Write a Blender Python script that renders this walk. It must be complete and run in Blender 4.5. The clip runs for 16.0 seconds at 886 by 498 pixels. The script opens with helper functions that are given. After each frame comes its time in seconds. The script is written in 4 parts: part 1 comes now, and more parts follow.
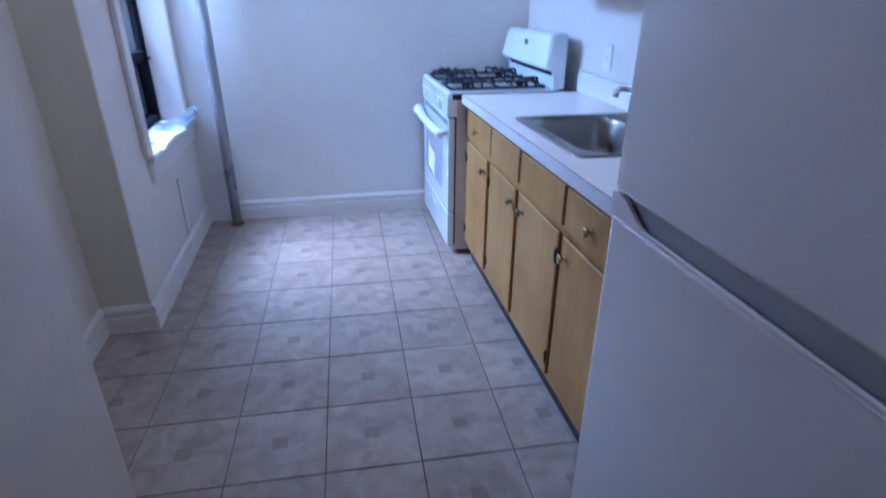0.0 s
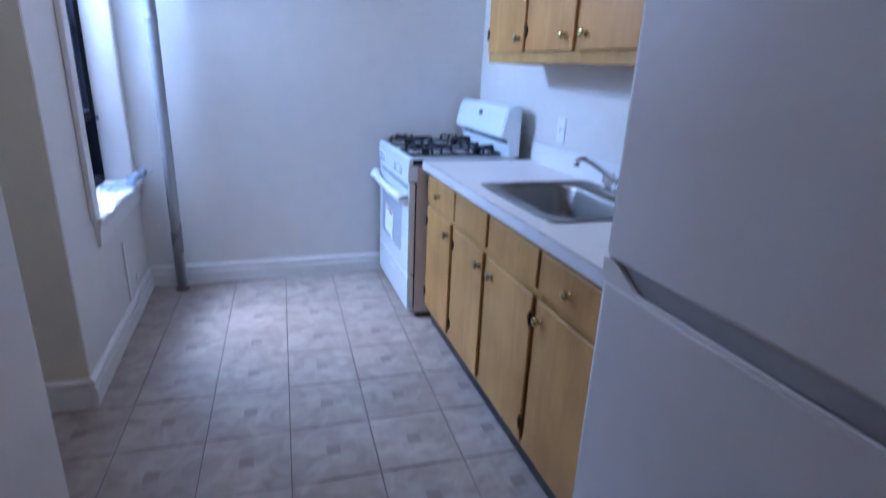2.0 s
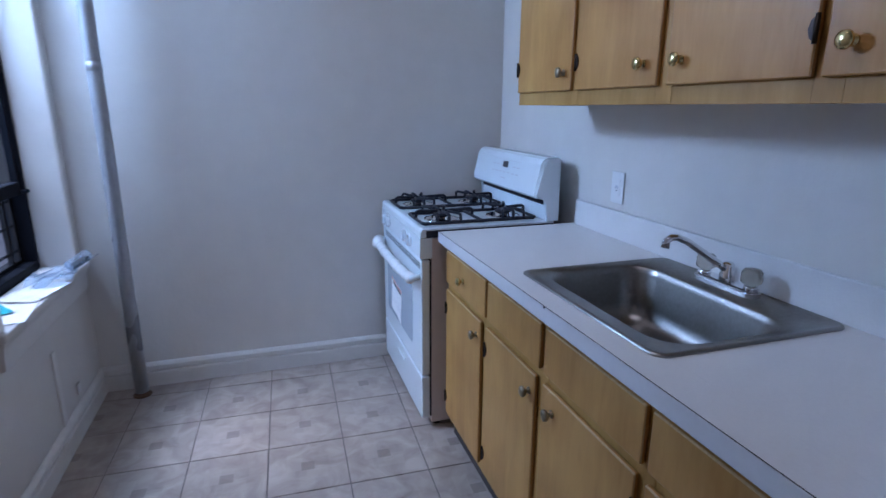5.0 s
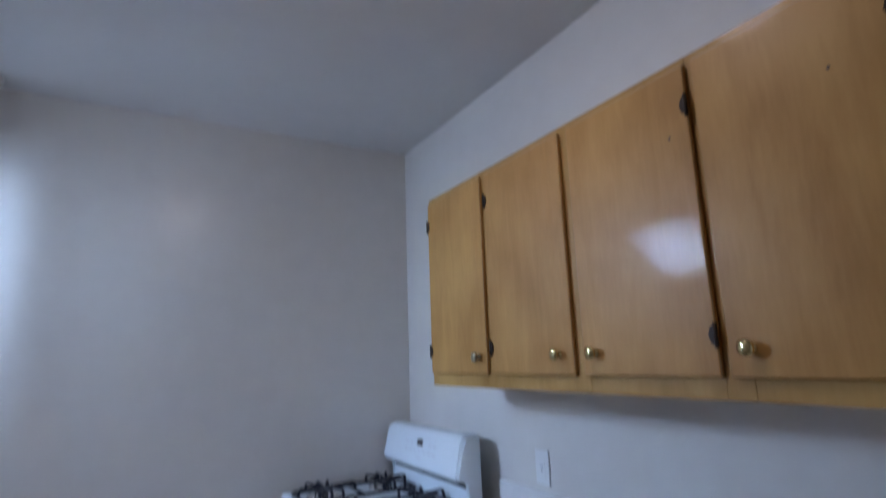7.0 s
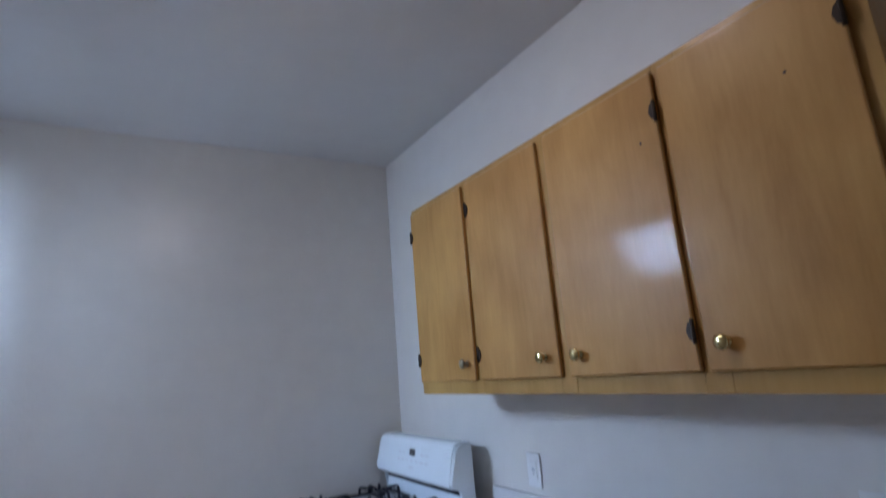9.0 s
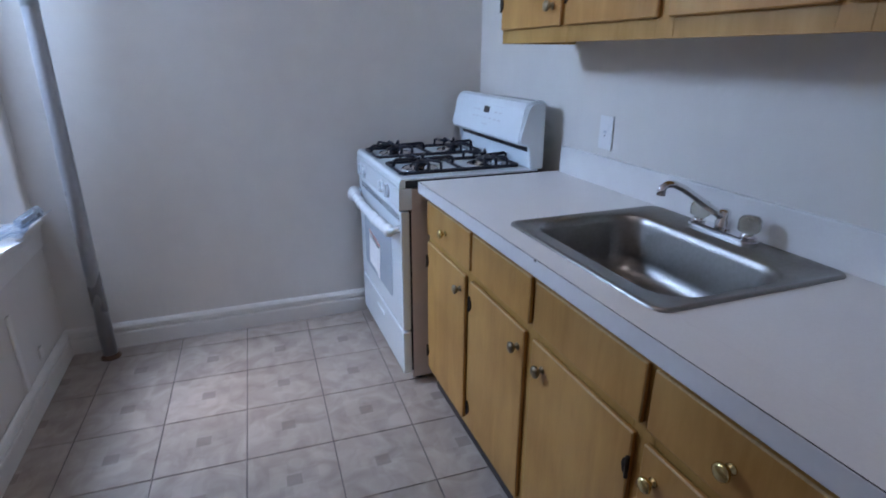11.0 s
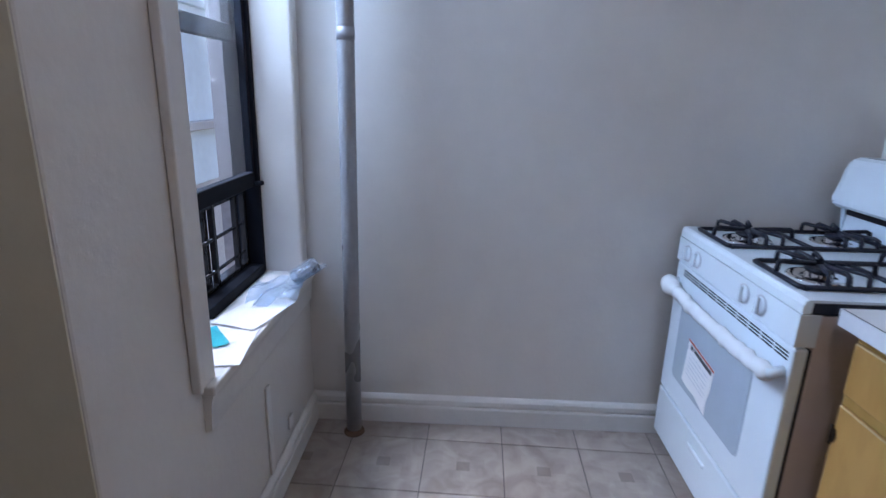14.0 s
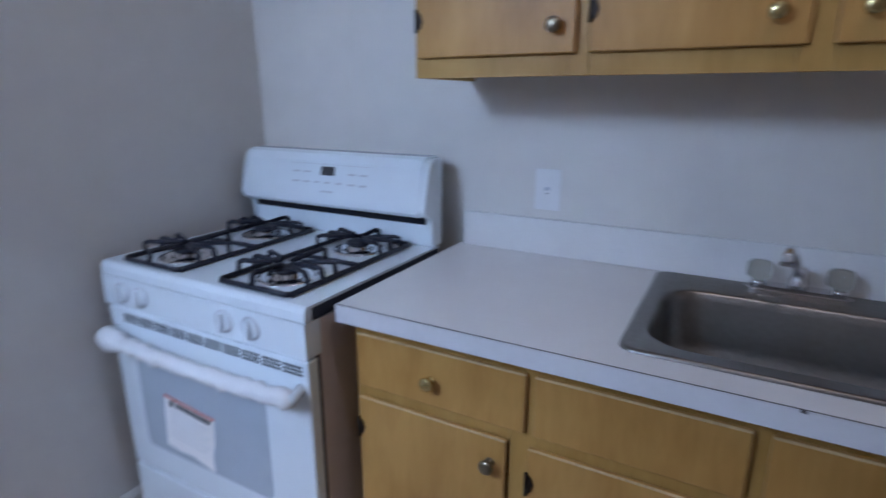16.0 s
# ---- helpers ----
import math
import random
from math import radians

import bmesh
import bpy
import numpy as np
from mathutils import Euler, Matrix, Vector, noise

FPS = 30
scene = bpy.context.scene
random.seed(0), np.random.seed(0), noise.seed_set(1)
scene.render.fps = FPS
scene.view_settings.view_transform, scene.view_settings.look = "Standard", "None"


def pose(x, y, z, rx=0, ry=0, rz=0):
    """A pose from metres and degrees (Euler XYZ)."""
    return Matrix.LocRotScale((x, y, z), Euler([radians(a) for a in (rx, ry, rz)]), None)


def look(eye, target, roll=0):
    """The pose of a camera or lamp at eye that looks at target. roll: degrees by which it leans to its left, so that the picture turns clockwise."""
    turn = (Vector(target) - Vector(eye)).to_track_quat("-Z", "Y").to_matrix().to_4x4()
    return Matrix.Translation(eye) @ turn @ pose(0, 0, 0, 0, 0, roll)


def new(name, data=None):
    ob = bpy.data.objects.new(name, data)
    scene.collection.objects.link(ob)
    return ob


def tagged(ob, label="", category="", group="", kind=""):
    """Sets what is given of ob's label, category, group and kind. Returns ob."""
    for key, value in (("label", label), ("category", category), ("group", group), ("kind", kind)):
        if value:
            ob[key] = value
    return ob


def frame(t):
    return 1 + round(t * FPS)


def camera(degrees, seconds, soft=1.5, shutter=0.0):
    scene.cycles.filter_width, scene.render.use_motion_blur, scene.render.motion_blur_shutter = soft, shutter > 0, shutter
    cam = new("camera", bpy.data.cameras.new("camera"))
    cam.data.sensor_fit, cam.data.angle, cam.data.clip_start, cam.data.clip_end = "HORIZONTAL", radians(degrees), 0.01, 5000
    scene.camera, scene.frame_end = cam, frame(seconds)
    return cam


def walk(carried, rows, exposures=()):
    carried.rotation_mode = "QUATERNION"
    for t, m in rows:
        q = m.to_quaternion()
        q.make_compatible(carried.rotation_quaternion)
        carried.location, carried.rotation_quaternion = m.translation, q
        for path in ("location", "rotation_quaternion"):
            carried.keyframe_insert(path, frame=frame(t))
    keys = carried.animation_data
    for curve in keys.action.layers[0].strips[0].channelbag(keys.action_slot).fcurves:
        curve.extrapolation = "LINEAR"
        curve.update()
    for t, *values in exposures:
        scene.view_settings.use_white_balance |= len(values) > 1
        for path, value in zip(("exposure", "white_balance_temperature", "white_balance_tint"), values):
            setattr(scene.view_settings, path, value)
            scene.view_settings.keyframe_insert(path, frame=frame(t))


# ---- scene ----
cam = camera(78.5, 16.0, soft=1.4, shutter=0.5)
PATH = [
    (0, (-1.308, -3.608, 1.372), (-0.937, -1.834, 0.525), 0.4),
    (0.5, (-1.357, -3.573, 1.346), (-0.884, -1.940, 0.292), 0.2),
    (1, (-1.399, -3.584, 1.328), (-0.904, -2.007, 0.202), 1.3),
    (1.5, (-1.381, -3.569, 1.330), (-0.883, -1.912, 0.327), 2.4),
    (2, (-1.422, -3.570, 1.378), (-0.816, -1.772, 0.745), 2.5),
    (2.5, (-1.419, -3.571, 1.409), (-0.821, -1.701, 1.031), 1.9),
    (3, (-1.401, -3.477, 1.409), (-0.975, -1.575, 0.963), -0.6),
    (5.5, (-1.270, -2.811, 1.401), (-0.521, -1.026, 0.900), 0.9),
    (6, (-1.306, -2.781, 1.441), (-0.311, -1.070, 1.153), 0.1),
    (6.5, (-1.340, -2.796, 1.458), (-0.326, -1.073, 1.406), -0.2),
    (7, (-1.349, -2.811, 1.515), (-0.382, -1.105, 1.910), -2.0),
    (7.5, (-1.344, -2.860, 1.546), (-0.442, -1.239, 2.293), -4.9),
    (8, (-1.365, -2.892, 1.537), (-0.450, -1.336, 2.400), -6.9),
    (8.5, (-1.379, -2.882, 1.538), (-0.409, -1.292, 2.268), -6.6),
    (9, (-1.361, -2.836, 1.510), (-0.346, -1.165, 1.935), -4.7),
    (9.5, (-1.352, -2.819, 1.474), (-0.339, -1.098, 1.589), -4.0),
    (10, (-1.298, -2.808, 1.433), (-0.362, -1.061, 1.169), -2.2),
    (12.5, (-1.263, -2.746, 1.354), (-0.930, -0.936, 0.571), 2.4),
    (13, (-1.419, -2.606, 1.388), (-1.134, -0.751, 0.697), 3.3),
    (13.5, (-1.496, -2.313, 1.374), (-1.414, -0.418, 0.740), 3.0),
    (14, (-1.543, -2.072, 1.379), (-1.601, -0.151, 0.826), 1.5),
    (14.5, (-1.647, -1.933, 1.362), (-1.198, -0.063, 0.812), 2.0),
    (15, (-1.510, -1.803, 1.374), (-0.673, -0.075, 0.814), -0.6),
    (15.5, (-1.495, -1.676, 1.353), (-0.186, -0.274, 0.789), 0.9),
    (16, (-1.527, -1.614, 1.366), (0.162, -0.689, 0.828), 0.1),
]
EXPOSURES = [
    (0.0, 2.1, 5050, 26), (1.5, 2.12, 5300, 27), (3.0, 1.62, 5250, 25), (5.5, 1.28, 5850, 24), (6.5, 1.14, 6150, 24), (8.0, 1.27, 6700, 23),
    (9.5, 1.2, 6450, 23), (12.5, 1.57, 6400, 24), (13.0, 1.5, 6350, 24), (14.0, 1.38, 6350, 24), (16.0, 1.05, 6400, 26),
]
walk(cam, [(t, look(eye, target, roll)) for t, eye, target, roll in PATH], EXPOSURES)

# ---- world, sun ----
SUN_ELEVATION, SUN_ROTATION = radians(58), radians(-80)
world = bpy.data.worlds.new("sky")
scene.world = world
world.use_nodes = True
wn = world.node_tree.nodes
sky = wn.new("ShaderNodeTexSky")
sky.sky_type = "NISHITA"
sky.sun_disc = False
sky.sun_elevation, sky.sun_rotation = SUN_ELEVATION, SUN_ROTATION
sky.air_density, sky.dust_density, sky.ozone_density = 1.2, 0.3, 3.0
wn["Background"].inputs["Strength"].default_value = 0.15
world.node_tree.links.new(sky.outputs[0], wn["Background"].inputs[0])

sun = new("sun", bpy.data.lights.new("sun", "SUN"))
sun.data.energy, sun.data.angle, sun.data.color = 0.9, radians(25), (1.0, 0.96, 0.9)
sun.matrix_world = look((-6, 1.0, 9.5), (-6 + math.sin(radians(80)) * math.cos(SUN_ELEVATION), 1.0 - math.cos(radians(80)) * math.cos(SUN_ELEVATION), 9.5 - math.sin(SUN_ELEVATION)))

# The sky's light in the upper part of the window's opening.
skylight = new("skylight", bpy.data.lights.new("skylight", "AREA"))
skylight.data.shape, skylight.data.size, skylight.data.size_y = "RECTANGLE", 0.64, 0.62
skylight.data.energy, skylight.data.color = 23.0, (0.46, 0.71, 1.0)
skylight.matrix_world = look((-2.74, -0.16, 2.36), (-1.2, 0.25, 1.2))

# ---- sizes of the place ----
CEIL = 2.73
WX = -2.15           # window wall
LX = -2.36           # recessed part of the left wall
HX = -1.77           # wall of the passage
BACK, PIER, STUB = 0.0, -1.31, -2.68
WIN_Y0, WIN_Y1, WIN_Z0, WIN_Z1 = -0.89, -0.07, 0.69, 2.42


# ---- materials ----
def mat(name, color, rough=0.5, metal=0.0, coat=0.0, vary=0.0, scale=6.0, bump=0.0, bump_scale=60.0, trans=0.0, ior=1.45, emit=None, tint=None, wave=2.5, coat_rough=0.08):
    """A Principled material whose colour wanders at two scales and whose surface has a fine relief."""
    m = bpy.data.materials.new(name)
    m.use_nodes = True
    nt = m.node_tree
    b = nt.nodes["Principled BSDF"]
    b.inputs["Roughness"].default_value = rough
    b.inputs["Metallic"].default_value = metal
    b.inputs["Coat Weight"].default_value = coat
    b.inputs["Coat Roughness"].default_value = coat_rough
    b.inputs["Transmission Weight"].default_value = trans
    b.inputs["IOR"].default_value = ior
    b.inputs["Base Color"].default_value = (*color, 1)
    if emit:
        b.inputs["Emission Color"].default_value = (*emit[0], 1)
        b.inputs["Emission Strength"].default_value = emit[1]
    co = nt.nodes.new("ShaderNodeTexCoord")
    if vary > 0:
        big = nt.nodes.new("ShaderNodeTexNoise")
        big.inputs["Scale"].default_value, big.inputs["Detail"].default_value = scale * 0.3, 3
        small = nt.nodes.new("ShaderNodeTexNoise")
        small.inputs["Scale"].default_value, small.inputs["Detail"].default_value = scale * 5, 5
        nt.links.new(co.outputs["Object"], big.inputs["Vector"])
        nt.links.new(co.outputs["Object"], small.inputs["Vector"])
        add = nt.nodes.new("ShaderNodeMath")
        add.operation = "ADD"
        nt.links.new(big.outputs["Fac"], add.inputs[0])
        nt.links.new(small.outputs["Fac"], add.inputs[1])
        ramp = nt.nodes.new("ShaderNodeMapRange")
        ramp.inputs["From Min"].default_value, ramp.inputs["From Max"].default_value = 0.7, 1.3
        nt.links.new(add.outputs[0], ramp.inputs["Value"])
        mix = nt.nodes.new("ShaderNodeMix")
        mix.data_type = "RGBA"
        other = tint or tuple(c * (1 - vary) for c in color)
        mix.inputs["A"].default_value, mix.inputs["B"].default_value = (*other, 1), (*color, 1)
        nt.links.new(ramp.outputs["Result"], mix.inputs["Factor"])
        nt.links.new(mix.outputs["Result"], b.inputs["Base Color"])
        rr = nt.nodes.new("ShaderNodeMapRange")
        rr.inputs["To Min"].default_value, rr.inputs["To Max"].default_value = max(rough - 0.06, 0.02), min(rough + 0.08, 1)
        nt.links.new(big.outputs["Fac"], rr.inputs["Value"])
        nt.links.new(rr.outputs["Result"], b.inputs["Roughness"])
    if bump > 0:
        n = nt.nodes.new("ShaderNodeTexNoise")
        n.inputs["Scale"].default_value, n.inputs["Detail"].default_value = bump_scale, 4
        nt.links.new(co.outputs["Object"], n.inputs["Vector"])
        low = nt.nodes.new("ShaderNodeTexNoise")
        low.inputs["Scale"].default_value, low.inputs["Detail"].default_value = 3.0, 2
        nt.links.new(co.outputs["Object"], low.inputs["Vector"])
        s = nt.nodes.new("ShaderNodeMath")
        s.operation, s.inputs[1].default_value = "MULTIPLY_ADD", wave
        nt.links.new(low.outputs["Fac"], s.inputs[0])
        nt.links.new(n.outputs["Fac"], s.inputs[2])
        bp = nt.nodes.new("ShaderNodeBump")
        bp.inputs["Strength"].default_value, bp.inputs["Distance"].default_value = bump, 0.004
        nt.links.new(s.outputs[0], bp.inputs["Height"])
        nt.links.new(bp.outputs["Normal"], b.inputs["Normal"])
    return m


def wood_mat(name, light, dark, rough=0.42):
    """Varnished birch plywood: faint upright grain, cloudy figure, gloss."""
    m = bpy.data.materials.new(name)
    m.use_nodes = True
    nt = m.node_tree
    b = nt.nodes["Principled BSDF"]
    co = nt.nodes.new("ShaderNodeTexCoord")
    info = nt.nodes.new("ShaderNodeObjectInfo")
    mp = nt.nodes.new("ShaderNodeMapping")
    mp.inputs["Scale"].default_value = (6, 6, 1.1)
    off = nt.nodes.new("ShaderNodeVectorMath")
    off.operation = "SCALE"
    off.inputs[0].default_value, off.inputs["Scale"].default_value = (31, 17, 43), 1
    nt.links.new(info.outputs["Random"], off.inputs["Scale"])
    nt.links.new(off.outputs[0], mp.inputs["Location"])
    nt.links.new(co.outputs["Object"], mp.inputs["Vector"])
    grain = nt.nodes.new("ShaderNodeTexNoise")
    grain.inputs["Scale"].default_value, grain.inputs["Detail"].default_value, grain.inputs["Distortion"].default_value = 2.2, 8, 0.8
    nt.links.new(mp.outputs[0], grain.inputs["Vector"])
    fine = nt.nodes.new("ShaderNodeTexNoise")
    fine.inputs["Scale"].default_value, fine.inputs["Detail"].default_value = 16, 3
    nt.links.new(mp.outputs[0], fine.inputs["Vector"])
    cloud = nt.nodes.new("ShaderNodeTexNoise")
    cloud.inputs["Scale"].default_value, cloud.inputs["Detail"].default_value = 3.5, 2
    nt.links.new(co.outputs["Object"], cloud.inputs["Vector"])
    a1 = nt.nodes.new("ShaderNodeMath")
    a1.operation, a1.inputs[1].default_value = "MULTIPLY_ADD", 0.35
    nt.links.new(fine.outputs["Fac"], a1.inputs[0])
    nt.links.new(grain.outputs["Fac"], a1.inputs[2])
    a2 = nt.nodes.new("ShaderNodeMath")
    a2.operation, a2.inputs[1].default_value = "MULTIPLY_ADD", 1.5
    nt.links.new(cloud.outputs["Fac"], a2.inputs[0])
    nt.links.new(a1.outputs[0], a2.inputs[2])
    r = nt.nodes.new("ShaderNodeValToRGB")
    r.color_ramp.elements[0].color, r.color_ramp.elements[1].color = (*dark, 1), (*light, 1)
    sc = nt.nodes.new("ShaderNodeMapRange")
    sc.inputs["From Min"].default_value, sc.inputs["From Max"].default_value = 1.1, 1.75
    nt.links.new(a2.outputs[0], sc.inputs["Value"])
    nt.links.new(sc.outputs[0], r.inputs[0])
    nt.links.new(r.outputs[0], b.inputs["Base Color"])
    b.inputs["Roughness"].default_value = rough
    b.inputs["Specular IOR Level"].default_value = 0.25
    b.inputs["Coat Weight"].default_value, b.inputs["Coat Roughness"].default_value = 0.12, 0.09
    bp = nt.nodes.new("ShaderNodeBump")
    bp.inputs["Strength"].default_value, bp.inputs["Distance"].default_value = 0.05, 0.001
    nt.links.new(grain.outputs["Fac"], bp.inputs["Height"])
    nt.links.new(bp.outputs["Normal"], b.inputs["Normal"])
    return m


def tile_mat():
    """Marbled beige tile with a small taupe square at its centre and paler blocks round it."""
    m = bpy.data.materials.new("floor_tile")
    m.use_nodes = True
    nt = m.node_tree
    L = nt.links.new
    b = nt.nodes["Principled BSDF"]
    co = nt.nodes.new("ShaderNodeTexCoord")
    info = nt.nodes.new("ShaderNodeObjectInfo")
    geo = nt.nodes.new("ShaderNodeNewGeometry")
    marble = nt.nodes.new("ShaderNodeTexNoise")
    marble.inputs["Scale"].default_value, marble.inputs["Detail"].default_value, marble.inputs["Distortion"].default_value = 9, 6, 1.2
    L(geo.outputs["Position"], marble.inputs["Vector"])
    ramp = nt.nodes.new("ShaderNodeValToRGB")
    ramp.color_ramp.elements[0].position, ramp.color_ramp.elements[0].color = 0.32, (*TILE_DARK, 1)
    ramp.color_ramp.elements[1].position, ramp.color_ramp.elements[1].color = 0.68, (*TILE_LIGHT, 1)
    L(marble.outputs["Fac"], ramp.inputs[0])
    col = ramp.outputs[0]

    def block(cx, cy, hx, hy, color, amount):
        nonlocal col
        sub = nt.nodes.new("ShaderNodeVectorMath")
        sub.operation = "SUBTRACT"
        sub.inputs[1].default_value = (cx, cy, 0)
        L(co.outputs["Object"], sub.inputs[0])
        ab = nt.nodes.new("ShaderNodeVectorMath")
        ab.operation = "ABSOLUTE"
        L(sub.outputs[0], ab.inputs[0])
        sep = nt.nodes.new("ShaderNodeSeparateXYZ")
        L(ab.outputs[0], sep.inputs[0])
        lx, ly, both = (nt.nodes.new("ShaderNodeMath") for _ in range(3))
        lx.operation = ly.operation = "LESS_THAN"
        both.operation = "MULTIPLY"
        lx.inputs[1].default_value, ly.inputs[1].default_value = hx, hy
        L(sep.outputs["X"], lx.inputs[0])
        L(sep.outputs["Y"], ly.inputs[0])
        L(lx.outputs[0], both.inputs[0])
        L(ly.outputs[0], both.inputs[1])
        k = nt.nodes.new("ShaderNodeMath")
        k.operation, k.inputs[1].default_value = "MULTIPLY", amount
        L(both.outputs[0], k.inputs[0])
        mix = nt.nodes.new("ShaderNodeMix")
        mix.data_type = "RGBA"
        mix.inputs["B"].default_value = (*color, 1)
        L(k.outputs[0], mix.inputs["Factor"])
        L(col, mix.inputs["A"])
        col = mix.outputs["Result"]

    taupe = tuple(c * 0.5 for c in TILE_DARK)
    pale = tuple(min(c * 1.12, 1) for c in TILE_LIGHT)
    block(-0.052, 0.03, 0.03, 0.055, pale, 0.22)
    block(0.02, -0.055, 0.055, 0.03, pale, 0.22)
    block(0.055, 0.02, 0.028, 0.028, taupe, 0.16)
    block(-0.03, -0.045, 0.022, 0.022, taupe, 0.14)
    block(0.0, 0.0, 0.026, 0.026, taupe, 0.5)
    val = nt.nodes.new("ShaderNodeMapRange")
    val.inputs["To Min"].default_value, val.inputs["To Max"].default_value = 0.93, 1.05
    L(info.outputs["Random"], val.inputs["Value"])
    hsv = nt.nodes.new("ShaderNodeHueSaturation")
    L(val.outputs[0], hsv.inputs["Value"])
    L(col, hsv.inputs["Color"])
    L(hsv.outputs[0], b.inputs["Base Color"])
    b.inputs["Roughness"].default_value = 0.34
    bp = nt.nodes.new("ShaderNodeBump")
    bp.inputs["Strength"].default_value, bp.inputs["Distance"].default_value = 0.25, 0.003
    L(marble.outputs["Fac"], bp.inputs["Height"])
    L(bp.outputs["Normal"], b.inputs["Normal"])
    return m


TILE_LIGHT, TILE_DARK = (0.42, 0.365, 0.325), (0.29, 0.24, 0.205)
M_WALL = mat("wall_paint", (0.72, 0.69, 0.65), 0.32, coat=0.22, coat_rough=0.2, vary=0.06, scale=2.0, bump=0.25, bump_scale=45)
M_WALL_OLD = mat("wall_paint_cream", (0.73, 0.69, 0.56), 0.38, vary=0.07, scale=2.0, bump=0.25, bump_scale=45)
M_CEIL = mat("ceiling_paint", (0.71, 0.70, 0.69), 0.34, coat=0.1, vary=0.05, scale=1.5, bump=0.22, bump_scale=40)
M_TRIM = mat("trim_paint", (0.76, 0.74, 0.71), 0.3, vary=0.08, scale=5.0, bump=0.2, bump_scale=30)
M_TILE = tile_mat()
M_GROUT = mat("grout", (0.165, 0.14, 0.135), 0.8, vary=0.3, scale=8)
M_WOOD = wood_mat("birch", (0.54, 0.290, 0.086), (0.39, 0.188, 0.047))
M_WOOD_IN = wood_mat("birch_frame", (0.50, 0.285, 0.084), (0.37, 0.192, 0.046), 0.45)
M_WOOD_EDGE = mat("worn_edge", (0.66, 0.44, 0.22), 0.45, vary=0.4, scale=30)
M_BRASS = mat("brass", (0.72, 0.58, 0.27), 0.2, 1.0, vary=0.2, scale=40)
M_BRASS_OLD = mat("dull_brass", (0.32, 0.27, 0.19), 0.38, 1.0, vary=0.2, scale=40)
M_HINGE = mat("hinge_iron", (0.035, 0.022, 0.014), 0.45, 0.6, vary=0.3, scale=40)
M_RUST = mat("rust", (0.16, 0.095, 0.06), 0.8, vary=0.4, scale=40)
M_LAMINATE = mat("laminate", (0.74, 0.73, 0.72), 0.36, vary=0.05, scale=30, bump=0.06, bump_scale=300)
M_LAM_EDGE = mat("laminate_edge", (0.70, 0.70, 0.72), 0.35, vary=0.06, scale=12)
M_SEAM_SHADE = mat("dark_seam_and_shade", (0.055, 0.045, 0.045), 0.7)
M_STEEL = mat("brushed_steel", (0.31, 0.295, 0.28), 0.34, 1.0, vary=0.18, scale=18, bump=0.03, bump_scale=400)
M_CHROME = mat("chrome", (0.78, 0.78, 0.8), 0.08, 1.0)
M_ACRYLIC = mat("clear_acrylic", (0.72, 0.71, 0.64), 0.10, trans=0.8)
M_ENAMEL = mat("white_enamel", (0.77, 0.85, 0.90), 0.14, coat=0.4, vary=0.02, scale=4)
M_FRIDGE = mat("textured_white_steel", (0.77, 0.75, 0.75), 0.30, coat=0.25, vary=0.02, scale=3, bump=0.12, bump_scale=260, wave=0.3, coat_rough=0.14)
M_FRIDGE_GREY = mat("grey_plastic", (0.45, 0.45, 0.47), 0.4, vary=0.05)
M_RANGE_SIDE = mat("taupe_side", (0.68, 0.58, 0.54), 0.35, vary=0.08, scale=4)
M_BLACK = mat("black_iron", (0.010, 0.014, 0.028), 0.42, vary=0.2, scale=30)
M_RUBBER = mat("black_rubber", (0.015, 0.015, 0.015), 0.6)
M_OVENGLASS = mat("oven_glass", (0.46, 0.54, 0.62), 0.12, coat=0.5, vary=0.06, scale=3)
M_BUTTON = mat("printed_grey", (0.52, 0.55, 0.60), 0.35)
M_CLEAR = mat("clear_plastic", (0.75, 0.87, 1.0), 0.06, trans=0.88, ior=1.35)
M_PAPER = mat("paper", (0.86, 0.86, 0.86), 0.6, vary=0.05, scale=20)
M_RED = mat("print_red", (0.55, 0.08, 0.05), 0.5)
M_INK = mat("print_black", (0.04, 0.04, 0.045), 0.5)
M_TEAL = mat("teal_card", (0.02, 0.45, 0.50), 0.4)
M_FILM = mat("plastic_film", (0.90, 0.91, 0.92), 0.22, trans=0.15, ior=1.2, bump=0.5, bump_scale=60)
M_PIPE = mat("painted_pipe", (0.36, 0.37, 0.39), 0.28, 0.25, vary=0.12, scale=8, bump=0.2, bump_scale=30)
M_FRAME = mat("black_frame", (0.010, 0.012, 0.018), 0.62, vary=0.2, scale=10)
M_FRAME.node_tree.nodes["Principled BSDF"].inputs["Specular IOR Level"].default_value = 0.12
M_GUARD = mat("guard_steel", (0.06, 0.06, 0.065), 0.22, 0.6, vary=0.2, scale=30)
M_GLASS = mat("window_glass", (1, 1, 1), 0.0, trans=1.0, ior=1.45)
M_LAMP = mat("lamp_glass", (0.95, 0.95, 0.95), 0.3, emit=((0.97, 0.97, 1.0), 8.5))
M_PLATE = mat("plate_plastic", (0.78, 0.78, 0.78), 0.3, vary=0.02)
M_BRICK = mat("pale_brick", (0.34, 0.30, 0.30), 0.85, vary=0.3, scale=7, bump=0.4, bump_scale=30)
M_MORTAR = mat("mortar", (0.43, 0.41, 0.41), 0.9, vary=0.2, scale=6)
M_STUCCO = mat("pale_stucco", (0.60, 0.69, 0.76), 0.85, vary=0.12, scale=3, bump=0.3, bump_scale=20)
M_GROUND = mat("yard_ground", (0.18, 0.18, 0.17), 0.9, vary=0.3, scale=2)


